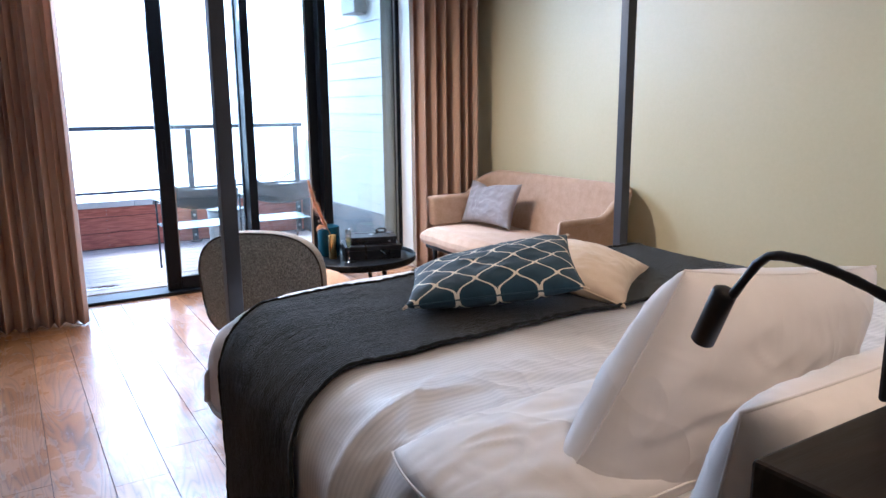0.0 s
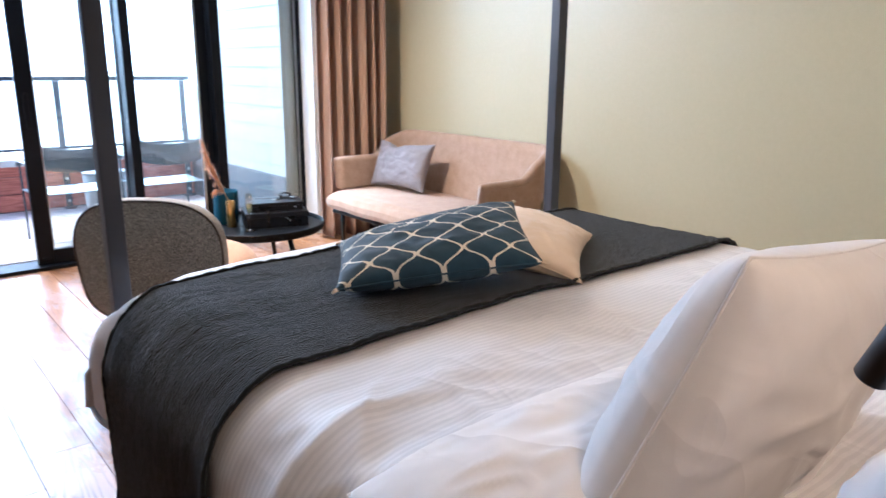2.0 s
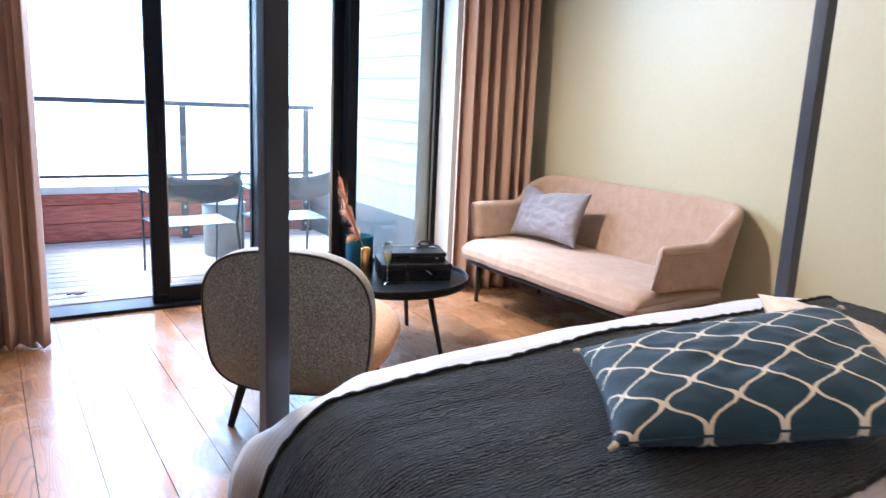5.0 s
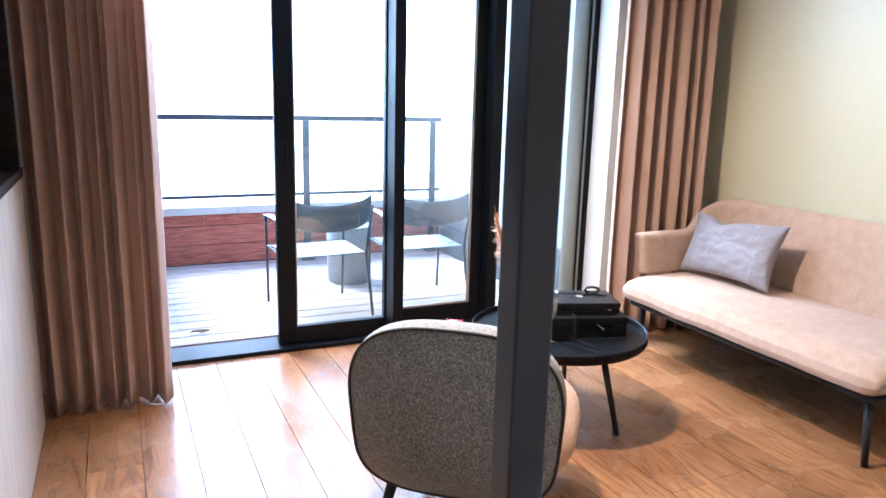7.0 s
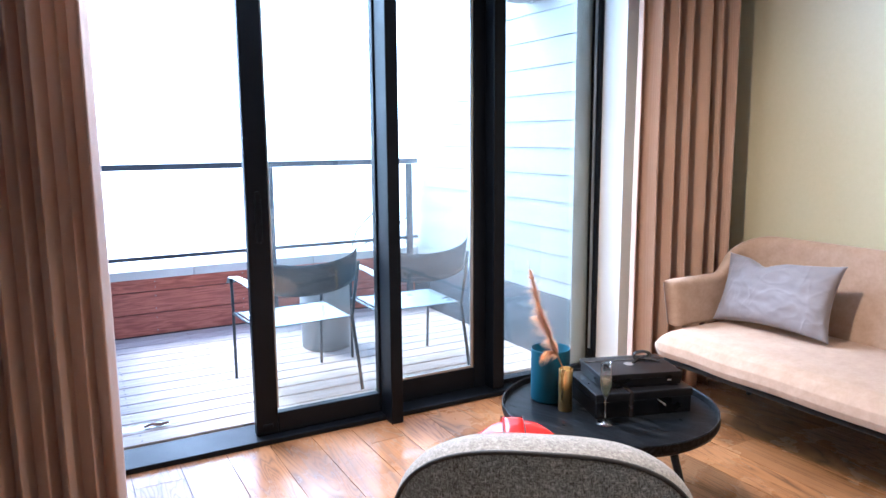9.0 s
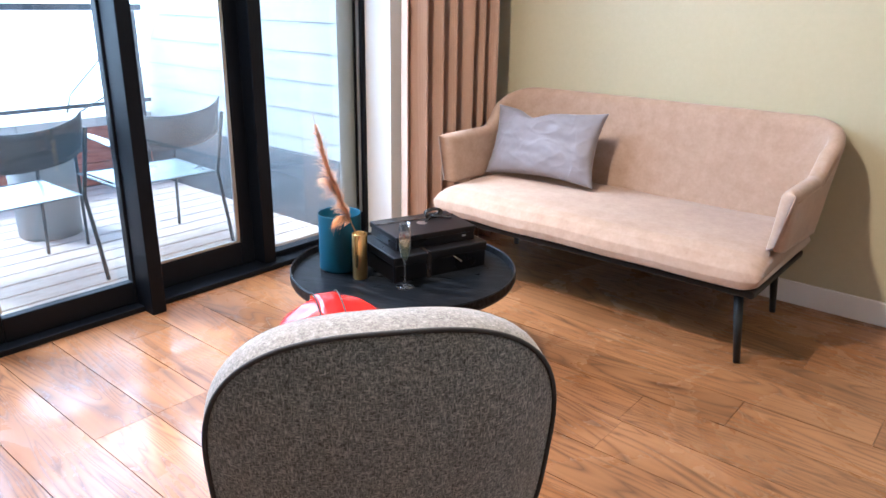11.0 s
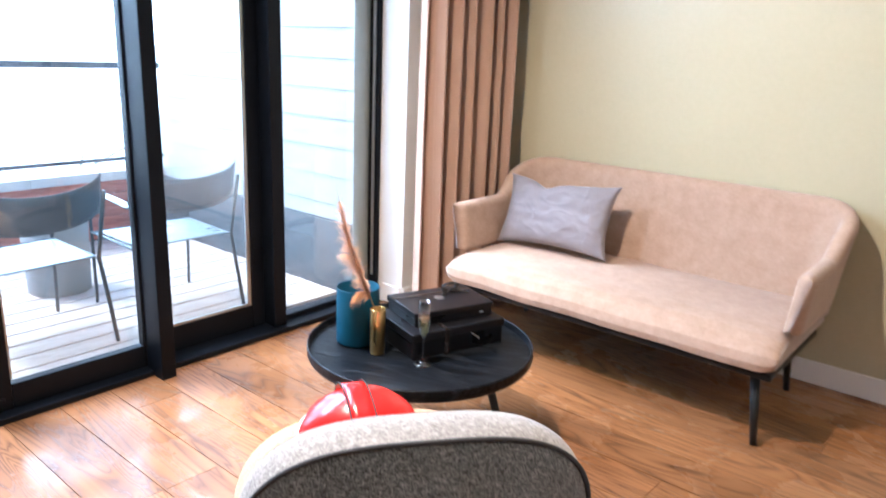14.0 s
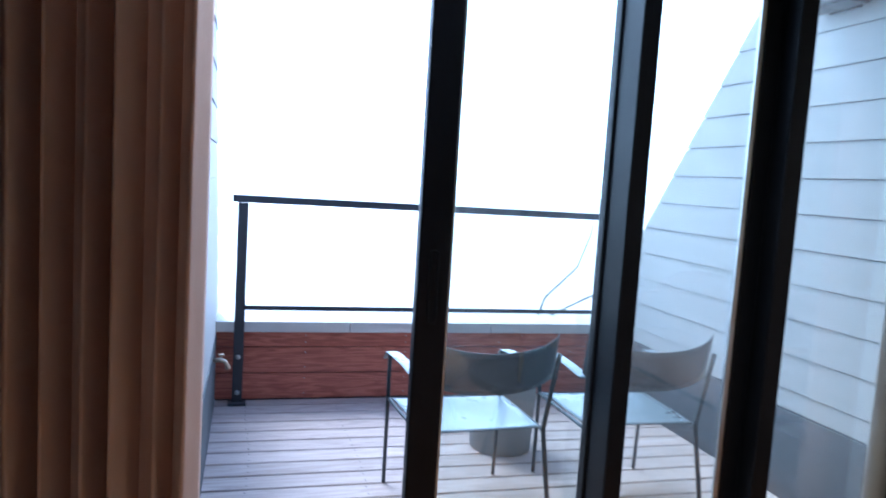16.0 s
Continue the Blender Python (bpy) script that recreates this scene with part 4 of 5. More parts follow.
def shell_path(w):
    """Plan of the wrap-round back: from the window arm's front round the back to the other arm's front; place, outward normal, and how far it is back (0) or arm (1)."""
    ya, yb, xf, xb, r = 5.925, 4.470, 5.16, 5.705, 0.08
    la, lc, lb = xb - r - xf, r * math.pi / 2, ya - yb - 2 * r
    tot = 2 * la + 2 * lc + lb
    d = w * tot
    if d < la:
        return xf + d, ya, 0.0, 1.0, 1 - 0.0 * d
    d -= la
    if d < lc:
        a = d / r
        return xb - r + r * math.sin(a), ya - r + r * math.cos(a), math.sin(a), math.cos(a), 1 - a / (math.pi / 2)
    d -= lc
    if d < lb:
        return xb, ya - r - d, 1.0, 0.0, -1
    d -= lb
    if d < lc:
        a = d / r
        return xb - r + r * math.cos(a), yb + r - r * math.sin(a), math.cos(a), -math.sin(a), a / (math.pi / 2)
    d -= lc
    return xb - r - d, yb, 0.0, -1.0, 1


def top_height(w):
    ya, yb, xf, xb, r = 5.925, 4.470, 5.16, 5.705, 0.08
    la, lc, lb = xb - r - xf, r * math.pi / 2, ya - yb - 2 * r
    tot = 2 * la + 2 * lc + lb
    d = min(w, 1 - w) * tot
    k = smooth01((d - 0.34) / 0.24)
    return 0.668 + (0.848 - 0.668) * k


def shell_fn(u, v):
    # u along the plan, v round the section: inner bottom, inner top, crown, outer bottom
    x, y, nx, ny, _ = shell_path(u)
    h = top_height(u)
    zb = 0.36 + 0.075 * (1 - smooth01((min(u, 1 - u) - 0.14) / 0.12))
    t = 0.066
    if v < 0.42:
        q = v / 0.42
        z, off = zb + (h - t / 2 - zb) * q, 0.0
    elif v < 0.58:
        a = (v - 0.42) / 0.16 * math.pi
        z, off = h - t / 2 + t / 2 * math.sin(a), t / 2 - t / 2 * math.cos(a)
    else:
        q = (v - 0.58) / 0.42
        z, off = h - t / 2 - (h - t / 2 - zb) * q, t
    lean = 0.20 * max(0.0, z - 0.40)
    off += lean * (0.5 + 0.5 * abs(nx))
    if u < 0.025 or u > 0.975:
        q = min(u, 1 - u) / 0.025
        c = math.sqrt(max(0.0, 1 - (1 - q) ** 2))
        off = lean + t / 2 + (off - lean - t / 2) * (0.1 + 0.9 * c)
        z = (zb + h) / 2 + (z - (zb + h) / 2) * (0.90 + 0.10 * c)
    x = x + nx * off
    return Vector((min(x, 5.862), y + ny * off + 0.003 * nz(x * 5, y * 5, z * 5), z))


bm = sheet(shell_fn, 150, 40)
bmesh.ops.holes_fill(bm, edges=[e for e in bm.edges if e.is_boundary], sides=0)
part("backrest", bm, M_velvet, sofa, "rounded velvet back that runs down into the arms", True)
seam = [shell_fn(0.012 + 0.976 * k / 120, 0.60) + Vector((0, 0, 0.004)) for k in range(121)]
part("piping", tube(seam, 0.0035, 6), M_velvet, sofa, "", True)
part("seat_frame", box(5.095, 5.74, 4.45, 5.93, 0.268, 0.296, 0.008), M_blackleg, sofa, "black lacquered seat frame")
for (x0, y0), (x1, y1) in (((5.15, 4.52), (5.116, 4.476)), ((5.15, 5.87), (5.175, 5.915)), ((5.66, 4.54), (5.705, 4.52)), ((5.66, 5.86), (5.705, 5.89))):
    part("leg", tube([(x0, y0, 0.28), (x1, y1, 0.0)], [0.019, 0.013], 14), M_blackleg, sofa, "", True)
cushion("sofa_cushion", 0.60, 0.36, 0.15, M_mauve, place3((5.44, 5.93, 0.44), (5.48, 5.37, 0.45), (5.57, 5.91, 0.78)), "mauve cotton cushion resting in the corner of the sofa", "cushion", 9.0, 0.009, 0.11, dent=0.035)

# ---- round coffee table and what stands on it ----
TX, TY, TR, TZ = 4.257, 5.395, 0.392, 0.375
table = thing("coffee_table", "round black-stained ash tray table on splayed legs", "coffee table", pose(TX, TY, 0, 0, 0, 20))
part("tabletop", lathe([(0, TZ - 0.020), (TR - 0.012, TZ - 0.020), (TR - 0.004, TZ - 0.014), (TR, TZ - 0.004), (TR, TZ + 0.022), (TR - 0.003, TZ + 0.025), (TR - 0.007, TZ + 0.022), (TR - 0.010, TZ), (0, TZ)], 72), M_ash, table, "grained tray top with a low rim")
for a in (28, 148, 268):
    ca, sa = math.cos(radians(a)), math.sin(radians(a))
    part("leg", tube([(0.24 * ca, 0.24 * sa, TZ - 0.02), (0.345 * ca, 0.345 * sa, 0.0)], [0.016, 0.011], 14), M_blackleg, table, "", True)

vase = thing("blue_vase", "matt petrol-blue cylinder vase on the coffee table", "vase", pose(4.135, 5.585, TZ))
part("body", lathe([(0, 0), (0.068, 0), (0.073, 0.004), (0.074, 0.01), (0.074, 0.20), (0.073, 0.203), (0.071, 0.20), (0.071, 0.012), (0, 0.012)], 48), M_vase, vase, "", True)
brass = thing("brass_vase", "slim brushed brass cylinder vase holding dry grass", "vase", pose(4.110, 5.461, TZ))
part("body", lathe([(0, 0), (0.024, 0), (0.026, 0.002), (0.026, 0.158), (0.025, 0.160), (0.0235, 0.158), (0.0235, 0.01), (0, 0.01)], 36), M_gold, brass, "", True)

plume = thing("pampas_stem", "dried tan pampas grass stem leaning in the brass vase", "dried grass")
rng = random.Random(5)
st = [Vector((4.118, 5.455, TZ + 0.02)), Vector((4.10, 5.465, TZ + 0.16)), Vector((4.055, 5.48, TZ + 0.27)), Vector((4.01, 5.49, TZ + 0.38)), Vector((3.962, 5.50, TZ + 0.57))]
sp = []
for i in range(41):
    q = i / 40 * 4
    k = min(int(q), 3)
    sp.append(st[k].lerp(st[k + 1], q - k))
part("stalk", tube(sp, [0.0028 - 0.0018 * i / 40 for i in range(41)], 6), M_stem, plume, "", True)


def plume_bm(pts, count, length, droop, bunch):
    bm = bmesh.new()
    for _ in range(count):
        q = rng.random() ** 0.9
        i = q * (len(pts) - 1)
        k = min(int(i), len(pts) - 2)
        p = pts[k].lerp(pts[k + 1], i - k)
        d = (pts[k + 1] - pts[k]).normalized()
        a = rng.random() * 2 * math.pi
        side = d.orthogonal().normalized()
        side = Matrix.Rotation(a, 3, d) @ side
        env = math.sin(min(1.0, 0.12 + q * 0.95) * math.pi) ** 0.6
        tuft = 0.7 + 1.0 * nz(q * 9.0, math.cos(a) * 1.5, math.sin(a) * 1.5)
        L = length * (0.35 + 0.65 * rng.random()) * env * tuft
        b = p + side * rng.random() * 0.006
        w = d.cross(side) * 0.0014
        prev = None
        for j in range(5):
            f = j / 4
            c = b + d * L * f * 0.9 + side * L * (0.42 * f) * bunch + Vector((0, 0, -droop * L * f * f))
            ww = w * (1 - f * 0.8)
            cur = (bm.verts.new(c - ww), bm.verts.new(c + ww))
            if prev:
                bm.faces.new((prev[0], prev[1], cur[1], cur[0]))
            prev = cur
    return bm


part("plume", plume_bm(sp[15:], 2000, 0.074, 0.5, 1.35), M_plume, plume, "feathery tan seed head")
tw = [sp[14], sp[14] + Vector((-0.02, 0, 0.022)), sp[14] + Vector((-0.05, 0.002, 0.026)), sp[14] + Vector((-0.075, 0.004, 0.008))]
part("plume", plume_bm(tw, 500, 0.045, 0.9, 1.0), M_plume, plume, "small drooping side tuft")

# two black gift boxes, stacked
BA = -18.0
low = thing("gift_box", "flat black gift box with a silver pin, on the coffee table", "gift box", pose(4.362, 5.40, TZ, 0, 0, BA), "gift boxes")
part("body", box(-0.185, 0.185, -0.13, 0.13, 0.0, 0.062, 0.004), M_box, low)
part("lid", box(-0.189, 0.189, -0.134, 0.134, 0.062, 0.092, 0.004), M_box, low)
part("ribbon", box(-0.06, -0.045, -0.137, 0.137, 0.0005, 0.0935, 0.001), M_ribbon, low)
part("pin", tube([(0.045, -0.139, 0.062), (0.07, -0.139, 0.044), (0.076, -0.139, 0.038)], [0.002, 0.0026, 0.004], 8), M_silver, low, "small silver pin")
up = thing("gift_box", "smaller black gift box with a silver seal and a ribbon bow", "gift box", pose(4.377, 5.415, TZ + 0.0938, 0, 0, BA - 2), "gift boxes")
part("body", box(-0.155, 0.155, -0.105, 0.105, 0.0, 0.030, 0.003), M_box, up)
up_lid = part("lid", box(-0.159, 0.159, -0.109, 0.109, 0.030, 0.050, 0.003), M_box, up)
part("ribbon", box(-0.159, 0.159, 0.045, 0.060, 0.0505, 0.0520, 0.0005), M_ribbon, up)
bm = bmesh.new()
bmesh.ops.create_cone(bm, segments=6, radius1=0.021, radius2=0.021, depth=0.001, cap_ends=True)
bmesh.ops.transform(bm, matrix=pose(0.0, 0.005, 0.0512, 0, 0, 12), verts=bm.verts)
part("seal", bm, M_silver, up_lid, "silver hexagonal sticker")
for sx, tilt in ((-1, 10), (1, -14)):
    lp = [(0.07 + sx * (0.004 + 0.032 * math.sin(a)), 0.052 + 0.010 * math.sin(a * 0.5 + tilt), 0.054 + 0.014 * (1 - math.cos(a))) for a in [k * 2 * math.pi / 16 for k in range(17)]]
    part("bow_loop", tube(lp, 0.0045, 6), M_ribbon, up, "", True)
    part("bow_tail", tube([(0.07, 0.052, 0.056), (0.07 + sx * 0.03, 0.03, 0.054), (0.07 + sx * 0.055, 0.005, 0.0535)], [0.004, 0.0045, 0.003], 6), M_ribbon, up)
part("clasp", box(0.10, 0.115, -0.111, -0.109, 0.018, 0.024, 0.0005), M_silver, up)

flute = thing("champagne_flute", "slim champagne flute half full of pale wine", "champagne flute", pose(4.150, 5.290, TZ))
part("bowl", lathe([(0.0, 0.001), (0.030, 0.001), (0.031, 0.002), (0.012, 0.005), (0.0035, 0.012), (0.0028, 0.05), (0.003, 0.088), (0.007, 0.097), (0.016, 0.118), (0.0205, 0.145), (0.0210, 0.175), (0.0185, 0.222), (0.0178, 0.2225), (0.0202, 0.175), (0.0197, 0.145), (0.0152, 0.118), (0.006, 0.099), (0, 0.096)], 32), G_flute, flute, "thin clear glass", True)
part("wine", lathe([(0, 0.0975), (0.0055, 0.1), (0.0148, 0.1185), (0.0193, 0.145), (0.0198, 0.160), (0, 0.160)], 32), G_wine, flute, "pale golden sparkling wine", True)

# ---- lounge chair ----
chair = thing("lounge_chair", "low lounge chair in grey tweed with dark piping and camel seat", "lounge chair", pose(3.555, 4.855, 0, 0, 0, -37.7))


def back_outline(a, w, h0, h1):
    """A rounded back seen from behind: broad shoulders and a fuller lower part."""
    c, s = math.cos(a), math.sin(a)
    n = 2.75 if s > 0 else 4.0
    r = (abs(c) ** n + abs(s) ** n) ** (-1 / n)
    zc = (h0 + h1) / 2
    return r * c * w / 2 * (1 + 0.05 * r * s), zc + r * s * (h1 - h0) / 2


def back_pt(k, a, y_in):
    x, z = back_outline(a, 0.635, 0.168, 0.757)
    x, z = x * k, 0.48 + (z - 0.48) * k
    lean = -0.33 - 0.13 * (z - 0.2)
    y = lean + 0.30 * x * x + y_in
    if z < 0.34:
        y += 0.9 * (0.34 - z) ** 2 * 2.2
    return Vector((x, y, z))


def pad_bm(y_edge, depth, w_scale, n=14, m=72):
    """A padded panel with the back's outline, bulging by depth."""
    bm = bmesh.new()
    rings = []
    for i in range(n + 1):
        k = i / n
        bulge = depth * (1 - k ** 2.9)
        rings.append([bm.verts.new(back_pt(max(k, 0.001) * w_scale, j * 2 * math.pi / m, y_edge + bulge)) for j in range(m)])
    for a, b in zip(rings, rings[1:]):
        for j in range(m):
            q = (j + 1) % m
            bm.faces.new((a[j], a[q], b[q], b[j]))
    bmesh.ops.remove_doubles(bm, verts=bm.verts, dist=0.0008)
    return bm


part("back_shell", pad_bm(0.0, -0.062, 1.0), M_tweed, chair, "grey tweed outer back", True)


def rim_fn(u, v):
    a = u * 2 * math.pi
    k = 1.0 + 0.035 * math.sin(v * math.pi) - 0.02 * v
    p = back_pt(k, a, 0.112 * v)
    return p


part("back_rim", sheet(rim_fn, 90, 10, True), M_boucle, chair, "oat tweed edge band", True)
part("back_pad", pad_bm(0.110, 0.03, 0.985), M_boucle, chair, "oat tweed inner back", True)
part("piping", tube([back_pt(1.006, k * 2 * math.pi / 120, -0.002) for k in range(120)], 0.0048, 8, closed=True), M_pipe, chair, "dark corded piping", True)


def seat_pt(u, v):
    a = u * 2 * math.pi
    n = 3.2
    r = (abs(math.cos(a)) ** n + abs(math.sin(a)) ** n) ** (-1 / n)
    kk = math.sin(min(1.0, v * 2.0) * math.pi / 2) ** 0.45 if v < 0.5 else math.sin(min(1.0, (1 - v) * 2.0) * math.pi / 2) ** 0.45
    x, y = r * math.cos(a) * 0.36 * kk, 0.035 + r * math.sin(a) * 0.36 * kk
    z = 0.31 + 0.105 * math.cos(v * math.pi) ** 1 + (0.02 * (1 - (x / 0.32) ** 2) if v < 0.5 else 0)
    return Vector((x * (1 + 0.06 * y), y, z + 0.04 * y))


bm = sheet(seat_pt, 72, 28, True)
bmesh.ops.remove_doubles(bm, verts=bm.verts, dist=0.0005)
part("seat", bm, M_camel, chair, "thick camel tweed seat", True)
for (x0, y0), (x1, y1) in (((-0.20, -0.20), (-0.255, -0.255)), ((0.20, -0.20), (0.255, -0.255)), ((-0.20, 0.24), (-0.25, 0.30)), ((0.20, 0.24), (0.25, 0.30))):
    part("leg", tube([(x0, y0, 0.24), (x1, y1, 0.0)], [0.021, 0.014], 14), M_blackleg, chair, "", True)

bag = thing("red_bag", "glossy red round bag with a broad strap, on the lounge chair", "bag", pose(3.53, 4.945, 0.425, 14, 0, -30))
bm = lathe([(0, 0), (0.105, 0), (0.132, 0.018), (0.142, 0.07), (0.138, 0.122), (0.122, 0.162), (0.085, 0.196), (0.04, 0.212), (0.0, 0.216)], 48)
bmesh.ops.scale(bm, vec=(1.0, 0.80, 1.0), verts=bm.verts)
part("body", bm, M_red, bag, "glossy red vinyl body", True)
part("seam", tube([(0.1395 * math.cos(k * math.pi / 24), 0.1116 * math.sin(k * math.pi / 24), 0.122) for k in range(48)], 0.003, 6, closed=True), M_cream, bag, "cream piped seam", True)
bm = sheet(lambda u, v: Vector((-0.01 + 0.055 * (v - 0.5), 0.109 * math.cos(u * math.pi), 0.085 + 0.1345 * math.sin(u * math.pi) ** 0.5)), 48, 3)
part("strap", solid(bm, 0.003), M_red, bag, "broad red carrying strap", True)
for sx in (-0.0375, 0.0175):
    part("strap_stitching", tube([(sx, 0.110 * math.cos(k * math.pi / 24), 0.0875 + 0.1345 * math.sin(k * math.pi / 24) ** 0.5) for k in range(25)], 0.0016, 5), M_pipe, bag, "dark edge stitching", True)

# ---- balcony ----
deck = tagged(new("balcony_deck", link_mesh("balcony_deck", box(2.60, 5.11, 6.762, 8.96, -0.25, -0.008), M_plinth)), "weathered grey timber balcony deck with open joints", "deck", kind="structure")
# made-up ground, pale enough to burn out white under the sky
ground = tagged(new("ground", link_mesh("ground", sheet(lambda u, v: Vector((-1500 + 3000 * u, 9.2 + 2500 * v * v, -7.0)), 6, 8), M_pale_ground)), "plain pale backdrop ground far below the balcony, reaching the horizon", "ground", kind="structure")


# added glowing cylinder: whitens the sky, lights the room and its reflections
backdrop = tagged(new("backdrop", link_mesh("backdrop", sheet(lambda u, v: Vector((3.8 + 900 * math.sin(2 * math.pi * u), 6.0 + 900 * math.cos(2 * math.pi * u), -7.2 + 760 * v)), 48, 3, True), M_backdrop, True)), "plain glowing white backdrop all round the horizon, added to brighten the sky", "haze", kind="structure")


def slope_z(y):
    return 2.287 - 1.305 * (y - 7.557)


def cheek(name, x0, x1, y0, label):
    """The side wall of the sunk balcony, cut off by the roof's slope, clad with boards on its inner face."""
    prof = [(y0, -0.25), (8.96, -0.25), (8.96, slope_z(8.96) - 0.02), (7.36, slope_z(7.36) - 0.02), (y0, slope_z(7.36) - 0.02)]
    bm = bmesh.new()
    a = [bm.verts.new((x0, y, z)) for y, z in prof]
    b = [bm.verts.new((x1, y, z)) for y, z in prof]
    bm.faces.new(a)
    bm.faces.new(b[::-1])
    for i in range(5):
        j = (i + 1) % 5
        bm.faces.new((a[i], b[i], b[j], a[j]))
    w = tagged(new(name, link_mesh(name, bm, M_plinth)), label, "wall", kind="structure")
    return w


wall_e = cheek("balcony_wall_east", 5.122, 5.25, 6.67, "balcony side wall in pale grey lap siding, sloping with the roof")
wall_w = cheek("balcony_wall_west", 2.40, 2.588, 6.80, "balcony side wall in pale grey lap siding beside the door")


def siding_board(wall, xf, sgn, y0, z0, z1):
    ya0 = min(8.96, 7.557 + (2.287 - z0) / 1.305)
    ya1 = min(8.96, 7.557 + (2.287 - z1) / 1.305)
    if ya1 < y0 + 0.02:
        return
    bm = bmesh.new()
    pr = [(y0, z0, 0.010), (ya0, z0, 0.010), (ya1, z1, 0.004), (y0, z1, 0.004)]
    f = [bm.verts.new((xf + sgn * t, y, z)) for y, z, t in pr]
    g = [bm.verts.new((xf - sgn * 0.002, y, z)) for y, z, t in pr]
    bm.faces.new(f)
    bm.faces.new(g[::-1])
    for i in range(4):
        j = (i + 1) % 4
        bm.faces.new((f[i], g[i], g[j], f[j]))
    part("siding_board", bm, M_siding, wall)


for wl, xf, sgn, ys in ((wall_e, 5.122, -1, 6.67), (wall_w, 2.588, 1, 6.80)):
    siding_board(wl, xf, sgn, ys, 0.437, 0.520)
    z = 0.524
    while z < 2.50:
        siding_board(wl, xf, sgn, ys, z, z + 0.1535)
        z += 0.1575
    part("flashing", box(min(xf, xf + sgn * 0.014), max(xf, xf + sgn * 0.014), ys, 8.60, 0.031, 0.430, 0.002), M_plinth, wl, "dark flashing band at the foot")

part("corner_trim", box(5.112, 5.224, 6.662, 6.6695, 0.031, 2.54, 0.002), M_siding, wall_e, "pale grey corner board")

# parapet with red planks and a stone coping
parapet = thing("parapet", "low balcony parapet in red hardwood planks under pale coping", "parapet", kind="structure")
part("core", box(2.60, 5.11, 8.70, 8.95, 0.0, 0.435), M_plinth, parapet)
for z0, z1 in ((0.035, 0.185), (0.190, 0.340), (0.345, 0.432)):
    part("plank", box(2.592, 5.106, 8.672, 8.70, z0, z1, 0.003), M_redwood, parapet)
for x0, x1 in ((2.592, 3.35), (3.353, 4.22), (4.223, 5.106)):
    part("coping", box(x0, x1, 8.62, 8.97, 0.438, 0.50, 0.005), M_cap, parapet, "pale stone coping slab")

ps = bmesh.new()
for zz in (0.065, 0.155, 0.22, 0.31, 0.37, 0.41):
    for xx in (3.10, 3.70, 4.30, 4.90):
        q = bmesh.ops.create_cone(ps, segments=8, radius1=0.004, radius2=0.0035, depth=0.002, cap_ends=True)
        bmesh.ops.transform(ps, matrix=pose(xx, 8.6712, zz, 90, 0, 0), verts=q["verts"])
part("screw_heads", ps, M_seal, parapet, "small bright screw heads")

rail = thing("railing", "grey steel balcony railing with flat posts", "railing")
for x in (2.722, 3.905, 5.025):
    rp = part("post", box(x - 0.028, x + 0.028, 8.585, 8.60, 0.045, 1.172, 0.002), M_rail, rail)
    part("foot_plate", box(x - 0.05, x + 0.05, 8.55, 8.62, 0.030, 0.045, 0.002), M_rail, rp)
    for zb in (0.10, 0.305):
        part("bolt", lathe([(0, 0.012), (0.010, 0.010), (0.014, 0.004), (0.014, 0.0)], 12), M_seal, rp, "bright domed bolt", True).matrix_world = pose(x, 8.585, zb, 90, 0, 0)
part("top_rail", box(2.665, 5.10, 8.575, 8.615, 1.174, 1.214, 0.003), M_rail, rail)
part("lower_rail", box(2.75, 5.10, 8.587, 8.602, 0.572, 0.598, 0.002), M_rail, rail)

tap = thing("garden_tap", "brass garden tap on the balcony side wall", "tap")
part("spout", tube([(2.60, 8.30, 0.36), (2.635, 8.30, 0.362), (2.66, 8.30, 0.355), (2.672, 8.30, 0.33)], [0.012, 0.012, 0.011, 0.010], 10), M_brass, tap, "", True)
part("collar", tube([(2.672, 8.30, 0.335), (2.675, 8.30, 0.315)], [0.015, 0.014], 10), M_brass, tap)
part("handle", box(2.625, 2.655, 8.292, 8.308, 0.385, 0.395, 0.003), M_brass, tap)
part("stem", tube([(2.64, 8.30, 0.36), (2.64, 8.30, 0.388)], 0.006, 8), M_brass, tap)

wl = thing("wall_light", "dark outdoor wall lamp on the siding", "wall lamp")
part("body", box(4.98, 5.10, 6.88, 7.16, 2.165, 2.30, 0.01), M_lampblack, wl)
part("plate", box(5.10, 5.116, 6.94, 7.10, 2.16, 2.32, 0.003), M_lampblack, wl)

branch = thing("bare_branch", "thin bare grey branches rising behind the coping", "branch")
part("stem", tube([(4.66, 8.92, 0.495), (4.70, 8.92, 0.62), (4.92, 8.92, 0.83), (5.00, 8.92, 1.05), (5.02, 8.92, 1.16)], [0.009, 0.008, 0.007, 0.006, 0.003], 7), M_bark, branch, "", True)
part("stem", tube([(4.74, 8.92, 0.495), (5.10, 8.93, 0.66), (5.25, 8.95, 0.76), (5.36, 8.95, 0.93), (5.42, 8.95, 1.07)], [0.008, 0.008, 0.008, 0.007, 0.003], 7), M_bark, branch, "", True)

def puddle_pt(u, v):
    a = u * 2 * math.pi
    r = v * (1 + 0.16 * math.sin(2 * a + 0.6) + 0.10 * math.sin(3 * a + 2.0) + 0.05 * math.sin(7 * a))
    return Vector((0.125 * r * math.cos(a), 0.050 * r * math.sin(a), 0.0018 * (1 - v ** 4)))


